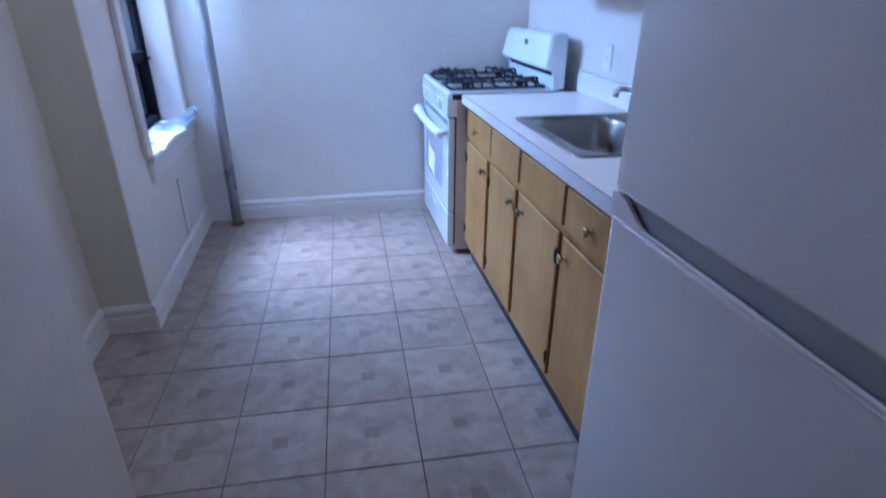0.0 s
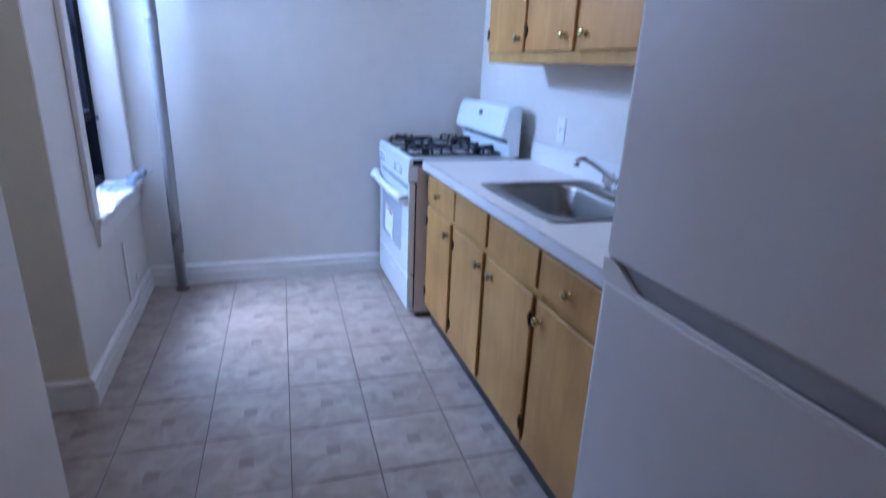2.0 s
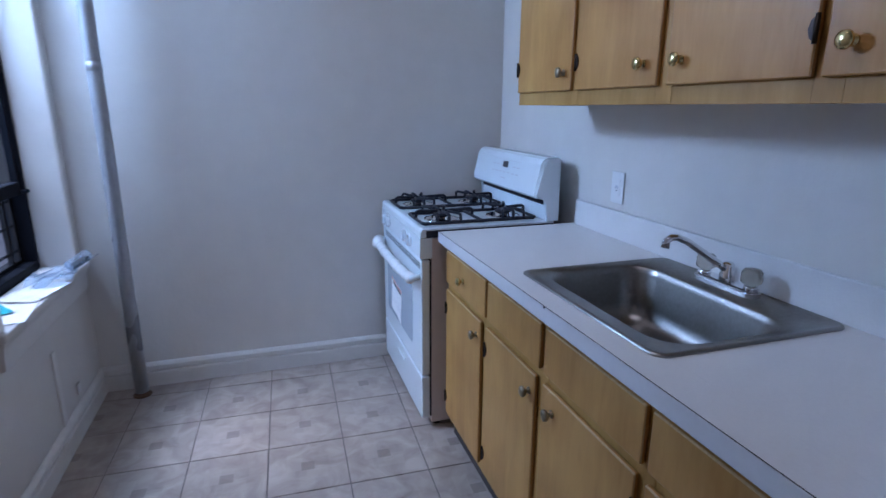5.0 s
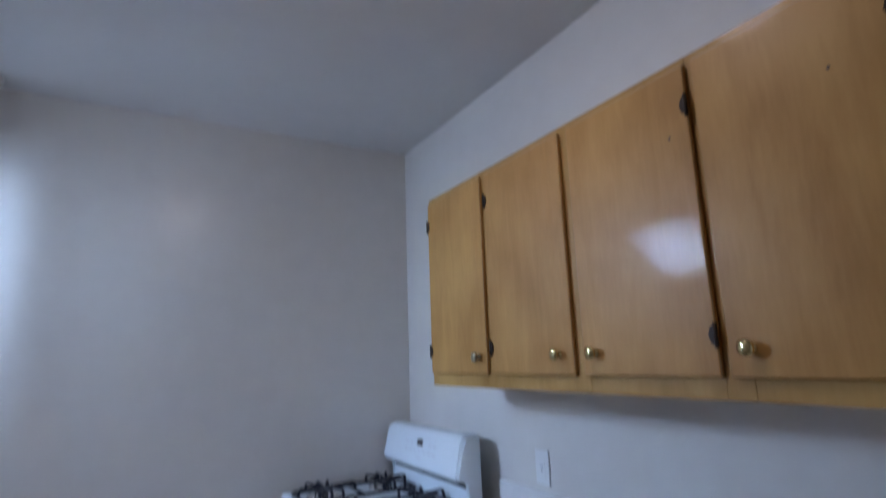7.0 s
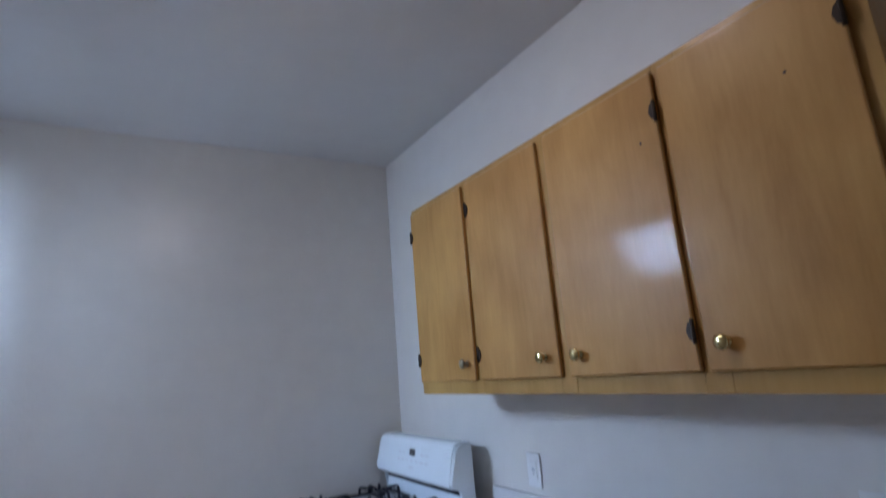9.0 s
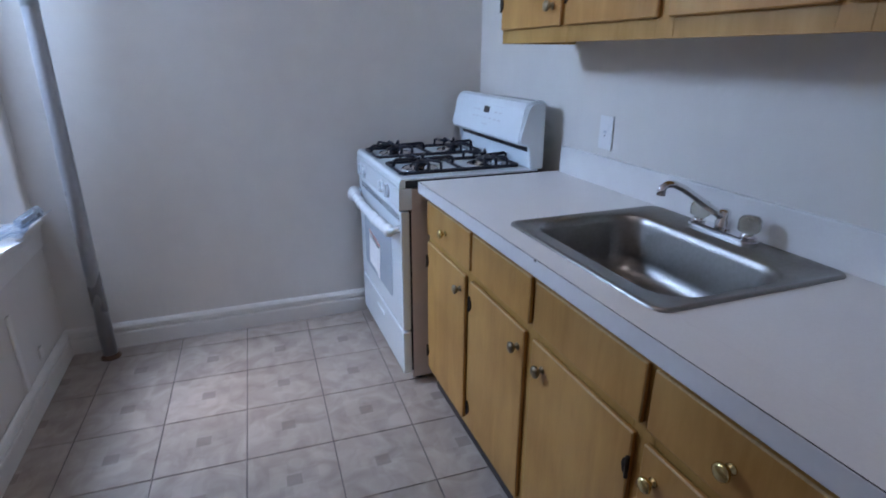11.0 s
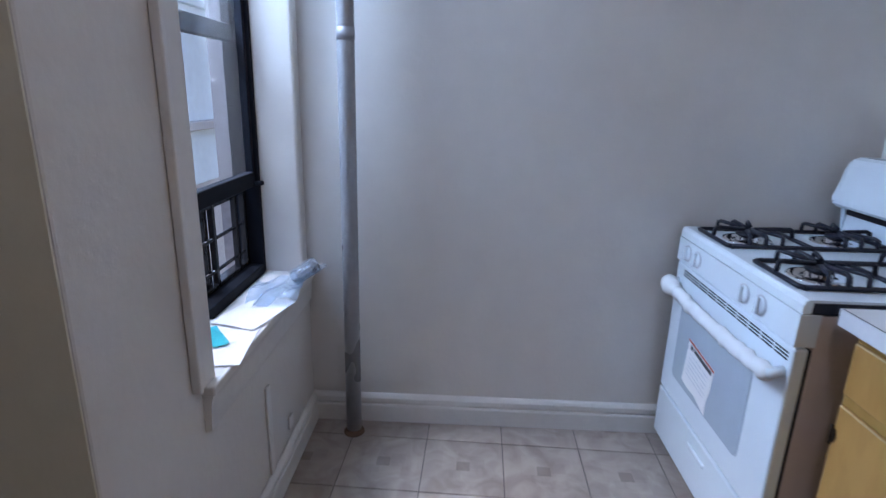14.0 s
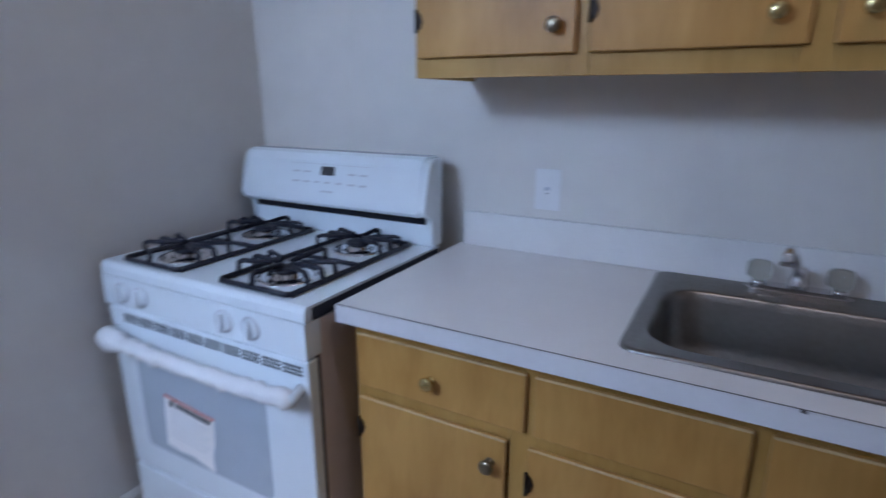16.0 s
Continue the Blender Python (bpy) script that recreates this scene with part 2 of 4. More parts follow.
# ---- mesh code ----
def add_box(bm, x0, x1, y0, y1, z0, z1, bevel=0.0, seg=2, mi=0):
    t = bmesh.new()
    r = bmesh.ops.create_cube(t, size=1)
    bmesh.ops.scale(t, vec=(abs(x1 - x0), abs(y1 - y0), abs(z1 - z0)), verts=r["verts"])
    bmesh.ops.translate(t, vec=((x0 + x1) / 2, (y0 + y1) / 2, (z0 + z1) / 2), verts=r["verts"])
    if bevel:
        bmesh.ops.bevel(t, geom=t.edges[:], offset=bevel, segments=seg, affect="EDGES", profile=0.5)
    join(bm, t, mi, bevel > 0)
    return bm


def join(bm, t, mi=0, smooth=False):
    t.verts.index_update()
    vs = [bm.verts.new(v.co) for v in t.verts]
    for f in t.faces:
        g = bm.faces.new([vs[v.index] for v in f.verts])
        g.material_index, g.smooth = mi, smooth and g.calc_area() < 0.0004
    t.free()


def box(x0, x1, y0, y1, z0, z1, bevel=0.0, seg=2):
    return add_box(bmesh.new(), x0, x1, y0, y1, z0, z1, bevel, seg)


def add_lathe(bm, profile, m=None, n=24, mi=0):
    """Turns (radius, height) pairs round z; m places the result."""
    m = m or Matrix()
    rings = []
    for r, z in profile:
        if r < 1e-6:
            rings.append([bm.verts.new(m @ Vector((0, 0, z)))])
        else:
            rings.append([bm.verts.new(m @ Vector((r * math.cos(2 * math.pi * k / n), r * math.sin(2 * math.pi * k / n), z))) for k in range(n)])
    for a, b in zip(rings, rings[1:]):
        for k in range(n):
            j = (k + 1) % n
            vs = [a[k % len(a)], a[j % len(a)], b[j % len(b)], b[k % len(b)]]
            vs = list(dict.fromkeys(vs))
            if len(vs) > 2:
                f = bm.faces.new(vs)
                f.smooth, f.material_index = True, mi
    return bm


def add_tube(bm, pts, r, n=10, mi=0, cap=True):
    """A round bar along points."""
    pts = [Vector(p) for p in pts]
    rings = []
    ref = Vector((0, 0, 1))
    for i, p in enumerate(pts):
        d = (pts[min(i + 1, len(pts) - 1)] - pts[max(i - 1, 0)]).normalized()
        if abs(d.dot(ref)) > 0.95:
            ref = Vector((1, 0, 0)) if abs(d.x) < 0.9 else Vector((0, 1, 0))
        u = d.cross(ref).normalized()
        v = u.cross(d).normalized()
        ref = v
        rr = r[i] if isinstance(r, (list, tuple)) else r
        rings.append([bm.verts.new(p + rr * (math.cos(2 * math.pi * k / n) * u + math.sin(2 * math.pi * k / n) * v)) for k in range(n)])
    for a, b in zip(rings, rings[1:]):
        for k in range(n):
            f = bm.faces.new((a[k], a[(k + 1) % n], b[(k + 1) % n], b[k]))
            f.smooth, f.material_index = True, mi
    if cap:
        bm.faces.new(rings[0][::-1]).material_index = mi
        bm.faces.new(rings[-1]).material_index = mi
    return bm


def add_prism(bm, outline, axis, a, b, mi=0):
    """An outline of (u, v) pairs pushed along axis 'x', 'y' or 'z' from a to b."""
    def at(u, v, w):
        return {"x": (w, u, v), "y": (u, w, v), "z": (u, v, w)}[axis]
    lo = [bm.verts.new(at(u, v, a)) for u, v in outline]
    hi = [bm.verts.new(at(u, v, b)) for u, v in outline]
    n = len(outline)
    fs = [bm.faces.new(lo[::-1]), bm.faces.new(hi)]
    fs += [bm.faces.new((lo[k], lo[(k + 1) % n], hi[(k + 1) % n], hi[k])) for k in range(n)]
    for f in fs:
        f.material_index = mi
    return bm


def rounded(x0, x1, y0, y1, r, n=6):
    """The outline of a rectangle with round corners."""
    out = []
    for cx, cy, a in ((x1 - r, y1 - r, 0), (x0 + r, y1 - r, 90), (x0 + r, y0 + r, 180), (x1 - r, y0 + r, 270)):
        out += [(cx + r * math.cos(radians(a + 90 * k / n)), cy + r * math.sin(radians(a + 90 * k / n))) for k in range(n + 1)]
    return out


def finish(bm, name, materials):
    bmesh.ops.recalc_face_normals(bm, faces=bm.faces[:])
    me = bpy.data.meshes.new(name)
    bm.to_mesh(me)
    bm.free()
    for m in materials if isinstance(materials, (list, tuple)) else [materials]:
        me.materials.append(m)
    return me


def part(name, bm, material, parent=None, label=""):
    ob = new(name, finish(bm, name, material))
    if parent is not None:
        ob.parent = parent
        if parent.parent is None:
            ob.matrix_parent_inverse = Matrix.Translation(-parent.location)
    if label:
        ob["label"] = label
    return ob


def thing(name, at, label, category, group=""):
    ob = new(name)
    ob.location = at
    ob.empty_display_size = 0.1
    return tagged(ob, label, category, group)


def setting(name, bm, material, label="", category=""):
    return tagged(part(name, bm, material), label, category, kind="structure")


# ---- structure ----
T = 0.16
floor = setting("floor", box(LX - 0.3, 0.0, -5.0, 0.0, -0.06, -0.004), M_GROUT, "kitchen floor of square beige tiles with dark joints", "floor")
setting("ceiling", box(LX - 0.3, T, -5.0, T, CEIL, CEIL + 0.1), M_CEIL, "smooth white painted plaster ceiling", "ceiling")
setting("wall_north", box(WX - 0.3, 0.03, 0.0, T, -0.06, CEIL), M_WALL, "plain white painted plaster wall behind the stove", "wall")
setting("wall_east", box(0.0, T, -5.0, 0.03, -0.06, CEIL), M_WALL, "white painted plaster wall behind sink and cabinets", "wall")
bm = bmesh.new()
WO = WX - 0.30
add_box(bm, WO, WX, PIER, WIN_Y0, -0.06, CEIL, 0.006)
add_box(bm, WO, WX, WIN_Y0 - 0.006, 0.0, -0.06, WIN_Z0 - 0.012)
add_box(bm, WO, WX, WIN_Y0 - 0.006, 0.0, WIN_Z1, CEIL)
add_box(bm, WO, WX, WIN_Y1, -0.001, WIN_Z0 - 0.015, WIN_Z1 + 0.003, 0.012, 3)
setting("wall_west", bm, M_WALL, "white painted plaster wall with the window", "wall")
setting("wall_west_recess", box(LX - 0.07, LX, STUB, PIER, -0.06, CEIL), M_WALL, "white painted plaster wall set back beside the window", "wall")
setting("wall_pier", box(LX - 0.07, WX - 0.004, PIER - 0.003, PIER + 0.1, -0.06, CEIL), M_WALL_OLD, "cream painted return of the window wall", "wall")
setting("wall_passage", box(LX - 0.07, HX, -5.0, STUB, -0.06, CEIL, 0.004), M_WALL, "white painted wall of the entrance passage", "wall")
setting("wall_stub", box(-0.74, 0.0, -5.0, -3.385, -0.06, CEIL, 0.004), M_WALL_OLD, "cream painted wall beside the refrigerator", "wall")
setting("wall_south", box(HX - 0.1, -0.7, -5.1, -5.0, -0.06, CEIL), M_WALL, "plain painted wall behind the entrance", "wall")


def base_profile(flip):
    """Cross-section of the baseboard: out from the wall, up."""
    pts = [(0, 0), (0.020, 0), (0.020, 0.073), (0.017, 0.080), (0.010, 0.082), (0.010, 0.087), (0.017, 0.090), (0.017, 0.110), (0.010, 0.122), (0.004, 0.128), (0, 0.128)]
    return [(flip * u, v) for u, v in pts]


bb = "old wooden baseboard with thick white paint"
for name, axis, a, b, off, flip in (
    ("baseboard_north", "x", WX, -0.02, -0.0015, -1),
    ("baseboard_west", "y", PIER - 0.02, -0.022, WX + 0.0015, 1),
    ("baseboard_pier", "x", LX + 0.02, WX + 0.0, PIER - 0.0045, -1),
    ("baseboard_recess", "y", STUB + 0.02, PIER - 0.006, LX + 0.0015, 1),
    ("baseboard_stub", "x", LX + 0.02, HX, STUB + 0.0015, 1),
    ("baseboard_passage", "y", -5.0, STUB + 0.02, HX + 0.0015, 1),
):
    bm = bmesh.new()
    add_prism(bm, [(off + u, v) for u, v in base_profile(flip)], axis, a, b)
    setting(name, bm, M_TRIM, bb, "baseboard")

# ---- window ----
FX = WX - 0.145      # inner face of the window frame
win = thing("window", (FX - 0.03, (WIN_Y0 + WIN_Y1) / 2, WIN_Z0), "double-hung window in a black metal frame, lower sash raised", "window")
bm = bmesh.new()
add_box(bm, FX - 0.10, FX, WIN_Y1 - 0.022, WIN_Y1 - 0.001, WIN_Z0, WIN_Z1, 0.003)
add_box(bm, FX - 0.10, FX, WIN_Y0 + 0.001, WIN_Y0 + 0.022, WIN_Z0, WIN_Z1, 0.003)
add_box(bm, FX - 0.10, FX, WIN_Y0 + 0.022, WIN_Y1 - 0.022, WIN_Z0 - 0.005, WIN_Z0 + 0.035, 0.003)
add_box(bm, FX - 0.10, FX, WIN_Y0 + 0.022, WIN_Y1 - 0.022, WIN_Z1 - 0.04, WIN_Z1, 0.003)
part("window_frame", bm, M_FRAME, win)


def sash(name, x, z0, z1, label):
    y0, y1 = WIN_Y0 + 0.024, WIN_Y1 - 0.024
    bm = bmesh.new()
    add_box(bm, x, x + 0.03, y0, y0 + 0.022, z0, z1, 0.003)
    add_box(bm, x, x + 0.03, y1 - 0.022, y1, z0, z1, 0.003)
    add_box(bm, x, x + 0.034, y0 + 0.0225, y1 - 0.0225, z0, z0 + 0.055, 0.004)
    add_box(bm, x, x + 0.03, y0 + 0.0225, y1 - 0.0225, z1 - 0.04, z1, 0.003)
    s = part(name, bm, M_FRAME, win, label)
    g = part("pane", box(x + 0.013, x + 0.017, y0 + 0.021, y1 - 0.021, z0 + 0.054, z1 - 0.039), M_GLASS, s)
    g.visible_shadow = False
    return s


sash("lower_sash", FX - 0.04, 1.03, 1.96, "raised black lower sash")
sash("upper_sash", FX - 0.085, 1.53, WIN_Z1 - 0.042, "black upper sash")
part("sash_latch", box(FX - 0.005, FX + 0.022, WIN_Y1 - 0.055, WIN_Y1 - 0.025, 1.035, 1.05, 0.003), M_FRAME, win)

guard = thing("window_guard", (FX - 0.07, (WIN_Y0 + WIN_Y1) / 2, WIN_Z0 + 0.035), "black steel child guard with double bars in the open window", "window guard")
gy0, gy1 = WIN_Y0 + 0.024, WIN_Y1 - 0.024
gm = gy0 + 0.47
for z in (0.775, 0.885, 0.995):
    for dz in (0.0, -0.026):
        part("bar", add_tube(bmesh.new(), [(FX - 0.075, gy0, z + dz), (FX - 0.075, gm, z + dz)], 0.0065, 8), M_GUARD, guard)
    part("bar", add_tube(bmesh.new(), [(FX - 0.062, gm - 0.05, z + 0.008), (FX - 0.062, gy1, z + 0.008)], 0.0065, 8), M_GUARD, guard)
for y, w, x in ((gy0 + 0.01, 0.008, 0.078), (gy0 + 0.2, 0.008, 0.078), (gm, 0.012, 0.078), (gm + 0.03, 0.008, 0.062), (gy1 - 0.09, 0.009, 0.062), (gy1 - 0.012, 0.012, 0.062)):
    part("upright", box(FX - x - 0.010, FX - x + 0.010, y - w, min(y + w, gy1), WIN_Z0 + 0.035, 1.03, 0.002), M_GUARD, guard)
part("bottom_rail", box(FX - 0.088, FX - 0.052, gy0, gy1, WIN_Z0 + 0.0345, WIN_Z0 + 0.052, 0.002), M_GUARD, guard)

bm = bmesh.new()
add_box(bm, FX - 0.0, WX + 0.035, WIN_Y0 - 0.05, WIN_Y1 + 0.055, WIN_Z0 - 0.028, WIN_Z0 + 0.0, 0.006)
setting("window_sill", bm, M_TRIM, "white painted window sill crowded with papers", "window sill")
bm = bmesh.new()
add_prism(bm, [(WX + 0.001, WIN_Z0 - 0.13), (WX + 0.016, WIN_Z0 - 0.125), (WX + 0.022, WIN_Z0 - 0.05), (WX + 0.028, WIN_Z0 - 0.029), (WX + 0.001, WIN_Z0 - 0.029)], "y", WIN_Y0 - 0.045, -0.03)
setting("window_apron", bm, M_TRIM, "white painted apron under the window sill", "trim")
bm = bmesh.new()
add_box(bm, WX + 0.001, WX + 0.018, WIN_Y0 - 0.075, WIN_Y0 - 0.0, WIN_Z0 + 0.001, WIN_Z1 + 0.07, 0.005)
add_box(bm, WX + 0.001, WX + 0.024, WIN_Y0 - 0.09, WIN_Y0 - 0.074, WIN_Z0 + 0.001, WIN_Z1 + 0.075, 0.004)
add_box(bm, WX + 0.001, WX + 0.018, WIN_Y0 + 0.001, -0.002, WIN_Z1 + 0.0, WIN_Z1 + 0.075, 0.004)
setting("window_casing", bm, M_TRIM, "white painted window casing", "trim")

setting("window_reveal", box(WO - 0.002, FX - 0.101, WIN_Y1 - 0.008, WIN_Y1 - 0.0015, WIN_Z0, WIN_Z1), M_BRICK, "pale brick outer window reveal", "window")

# ---- outside ----
setting("ground", box(-60, WO - 0.01, -60, 60, -3.1, -3.0), M_GROUND, "grey yard between the buildings", "ground")
house = thing("neighbour_building", (-4.0, 0.0, -3.0), "pale brick neighbouring building with a light rendered upper wall", "building")
house_wall = part("wall", box(-8.0, -4.0, -6.0, 14.0, -3.0, 0.50), M_MORTAR, house)
part("upper_wall", box(-8.0, -3.985, -6.0, 14.0, 0.502, 2.06, 0.01), M_STUCCO, house, "pale rendered upper wall")
part("coping", box(-8.0, -3.93, -6.0, 14.0, 2.062, 2.12, 0.01), M_STUCCO, house)
part("ledge", box(-3.984, -3.90, -6.0, 14.0, 1.00, 1.08, 0.01), M_MORTAR, house, "pale stone ledge")

# ---- base cabinets ----
def knob(parent, at, material, label):
    m = Matrix.Translation(at) @ Matrix.Rotation(radians(-90), 4, "Y")
    bm = bmesh.new()
    add_lathe(bm, [(0, 0), (0.0105, 0), (0.0105, 0.003), (0.0055, 0.006), (0.0055, 0.012), (0.013, 0.016), (0.0165, 0.021), (0.0155, 0.026), (0.010, 0.029), (0, 0.030)], m, 20)
    return part("knob", bm, material, parent, label)


def hinge(parent, x, y, z, side):
    bm = bmesh.new()
    add_tube(bm, [(x, y, z - 0.026), (x, y, z + 0.026)], 0.0045, 8)
    out = [(y, z - 0.024), (y - 0.011 * side, z - 0.016), (y - 0.016 * side, z), (y - 0.011 * side, z + 0.016), (y, z + 0.024)]
    add_prism(bm, out, "x", x - 0.0015, x + 0.004)
    return part("hinge", bm, M_HINGE, parent)


def leaf(name, x, y0, y1, z0, z1, parent):
    """A lipped door or drawer front, standing proud of the frame."""
    bm = bmesh.new()
    add_box(bm, x - 0.014, x - 0.001, y0, y1, z0, z1, 0.0035, 2)
    for f in bm.faces:
        c = f.calc_center_median()
        if f.calc_area() < 0.002 and c.x < x - 0.0105 and (c.z > z1 - 0.0035 or c.y < y0 + 0.002):
            f.material_index = 1
    return part(name, bm, [M_WOOD, M_WOOD_EDGE], parent)


CF = -0.600          # face of the base cabinets
END = -2.60
base = thing("base_cabinet", (-0.3, (END - 0.85) / 2, 0.0), "varnished birch base cabinet with worn edges, doors closed", "cabinet")
bm = bmesh.new()
add_box(bm, CF + 0.019, -0.004, -0.892, -0.874, 0.09, 0.872)
add_box(bm, CF + 0.019, -0.004, END, END + 0.018, 0.09, 0.872)
add_box(bm, CF + 0.019, -0.004, END + 0.019, -0.893, 0.09, 0.108)
add_box(bm, -0.014, -0.006, END + 0.019, -0.893, 0.109, 0.872)
part("body", bm, M_WOOD_IN, base)
bm = bmesh.new()
ys = [(-0.874, -0.905), (-1.265, -1.325), (-1.665, -1.725), (-2.095, -2.155), (-2.535, END)]
for a, b in ys:
    add_box(bm, CF, CF + 0.018, b, a, 0.09, 0.873, 0.001)
for (_, b), (a, _) in zip(ys, ys[1:]):
    for z0, z1 in ((0.09, 0.13), (0.675, 0.725), (0.835, 0.873)):
        add_box(bm, CF + 0.0005, CF + 0.018, a + 0.0005, b - 0.0005, z0, z1)
part("face_frame", bm, M_WOOD_IN, base)
# The board's dark colour carries the shade of the gap above the floor.
part("toe_kick", box(CF + 0.03, CF + 0.048, END, -0.875, 0.0, 0.088), M_SEAM_SHADE, base, "recessed kick board, coloured dark for the shade under the cabinet")
fronts = [(-1.300, -0.885), (-1.690, -1.318), (-2.122, -1.716), (-2.565, -2.142)]
for k, (a, b) in enumerate(fronts):
    d = leaf("drawer_front" if k in (0, 3) else "false_front", CF, a, b, 0.712, 0.845, base)
    if k in (0, 3):
        knob(d, (CF - 0.0135, (-1.085, 0, 0, -2.325)[k], 0.775), M_BRASS, "round brass knob")
doors = [(-1.262, -0.885, -1.228, 1), (-1.672, -1.310, -1.642, 1), (-2.110, -1.716, -1.773, -1), (-2.560, -2.142, -2.18, 1)]
for k, (a, b, ky, side) in enumerate(doors):
    d = leaf("door", CF, a, b, 0.118, 0.682, base)
    knob(d, (CF - 0.0135, ky, 0.622), M_BRASS_OLD if k < 3 else M_BRASS, "tarnished brass knob")
    hy = b if ky < (a + b) / 2 else a
    for hz in (0.60, 0.195):
        hinge(d, CF - 0.0165, hy, hz, 1 if hy == b else -1)

# ---- worktop ----
SX0, SX1, SY0, SY1 = -0.566, -0.030, -2.083, -1.453
top = thing("worktop", (-0.3, -1.75, 0.875), "white laminate worktop with a low splashback and chipped edge", "worktop")
bm = bmesh.new()
hole = (SX0 + 0.03, SX1 - 0.02, SY0 + 0.03, SY1 - 0.03)
Z0, Z1 = 0.876, 0.915
add_box(bm, -0.634, hole[0], -2.62, -0.850, Z0, Z1)
add_box(bm, hole[1], -0.003, -2.62, -0.850, Z0, Z1)
add_box(bm, hole[0] + 0.0003, hole[1] - 0.0003, -2.62, hole[2], Z0, Z1)
add_box(bm, hole[0] + 0.0003, hole[1] - 0.0003, hole[3], -0.850, Z0, Z1)
part("slab", bm, M_LAMINATE, top)
part("front_edge", box(-0.6375, -0.6345, -2.62, -0.850, Z0 - 0.003, Z1 - 0.0008), M_LAM_EDGE, top, "white laminate edge strip")
part("end_edge", box(-0.637, -0.003, -0.8495, -0.847, Z0 - 0.003, Z1 - 0.0008), M_LAM_EDGE, top)
bm = bmesh.new()
add_box(bm, -0.6352, -0.6335, -2.62, -0.850, Z1 - 0.0006, Z1 + 0.0004)
part("edge_seam", bm, M_SEAM_SHADE, top, "dark glue line of the edge strip")
part("splashback", box(-0.022, -0.003, -2.62, -0.868, Z1 + 0.0005, 1.022, 0.002), M_LAMINATE, top)
for y in (-1.745,):
    part("chip", box(-0.6382, -0.634, y - 0.004, y + 0.005, Z1 - 0.005, Z1 + 0.0006, 0.001), M_SEAM_SHADE, top, "dark chip in the edge")

# ---- sink ----
sink = thing("sink", ((SX0 + SX1) / 2, (SY0 + SY1) / 2, 0.915), "brushed stainless steel drop-in sink with one bowl", "sink")


def ring(bm, outline, z):
    return [bm.verts.new((u, v, z)) for u, v in outline]


bm = bmesh.new()
n = 6
BX0, BX1, BY0, BY1 = -0.510, -0.150, -2.045, -1.490
loops = [
    (rounded(SX0, SX1, SY0, SY1, 0.035, n), 0.9155),
    (rounded(SX0 + 0.001, SX1 - 0.001, SY0 + 0.001, SY1 - 0.001, 0.035, n), 0.9205),
    (rounded(SX0 + 0.008, SX1 - 0.008, SY0 + 0.008, SY1 - 0.008, 0.03, n), 0.9225),
    (rounded(SX0 + 0.016, SX1 - 0.014, SY0 + 0.016, SY1 - 0.016, 0.03, n), 0.919),
    (rounded(BX0 - 0.006, BX1 + 0.006, BY0 - 0.006, BY1 + 0.006, 0.093, n), 0.9185),
    (rounded(BX0, BX1, BY0, BY1, 0.088, n), 0.912),
    (rounded(BX0 + 0.006, BX1 - 0.006, BY0 + 0.006, BY1 - 0.006, 0.085, n), 0.895),
    (rounded(BX0 + 0.016, BX1 - 0.016, BY0 + 0.016, BY1 - 0.016, 0.080, n), 0.80),
    (rounded(BX0 + 0.026, BX1 - 0.026, BY0 + 0.026, BY1 - 0.026, 0.074, n), 0.765),
    (rounded(BX0 + 0.050, BX1 - 0.050, BY0 + 0.050, BY1 - 0.050, 0.05, n), 0.745),
    (rounded(BX0 + 0.090, BX1 - 0.090, BY0 + 0.090, BY1 - 0.090, 0.04, n), 0.741),
]
rings = [ring(bm, o, z) for o, z in loops]
for a, b in zip(rings, rings[1:]):
    for k in range(len(a)):
        j = (k + 1) % len(a)
        bm.faces.new((a[k], a[j], b[j], b[k])).smooth = True
bm.faces.new(rings[-1])
part("basin", bm, M_STEEL, sink)
dr = Matrix.Translation((-0.325, -1.768, 0.7412))
part("drain", add_lathe(bmesh.new(), [(0.056, 0), (0.055, 0.003), (0.047, 0.0035), (0.040, -0.0), (0.020, -0.0), (0.012, 0.006), (0, 0.008)], dr, 28), M_STEEL, sink, "chrome drain with its strainer")
part("drain_gap", add_lathe(bmesh.new(), [(0.038, 0.0022), (0.026, 0.0022)], dr, 24), M_RUBBER, sink, "dark gap round the strainer")

tap = thing("tap", (-0.082, -1.765, 0.9185), "chrome kitchen tap with a curved swivel spout and clear acrylic handles", "tap")
bm = bmesh.new()
add_prism(bm, rounded(-0.108, -0.056, -1.872, -1.658, 0.025), "z", 0.9195, 0.931)
add_prism(bm, rounded(-0.103, -0.061, -1.867, -1.663, 0.02), "z", 0.931, 0.940)
part("deck_plate", bm, M_CHROME, tap)
part("spout_base", add_lathe(bmesh.new(), [(0.020, 0.0), (0.020, 0.020), (0.016, 0.026), (0.016, 0.046), (0.012, 0.052), (0, 0.053)], Matrix.Translation((-0.082, -1.765, 0.9405)), 20), M_CHROME, tap)
part("spout", add_tube(bmesh.new(), [(-0.090, -1.763, 0.975), (-0.115, -1.757, 0.990), (-0.165, -1.745, 1.025), (-0.205, -1.735, 1.052), (-0.232, -1.728, 1.064), (-0.250, -1.724, 1.064), (-0.262, -1.721, 1.055), (-0.264, -1.720, 1.036)], [0.0115, 0.011, 0.010, 0.0095, 0.0095, 0.0095, 0.0105, 0.012], 14), M_CHROME, tap)
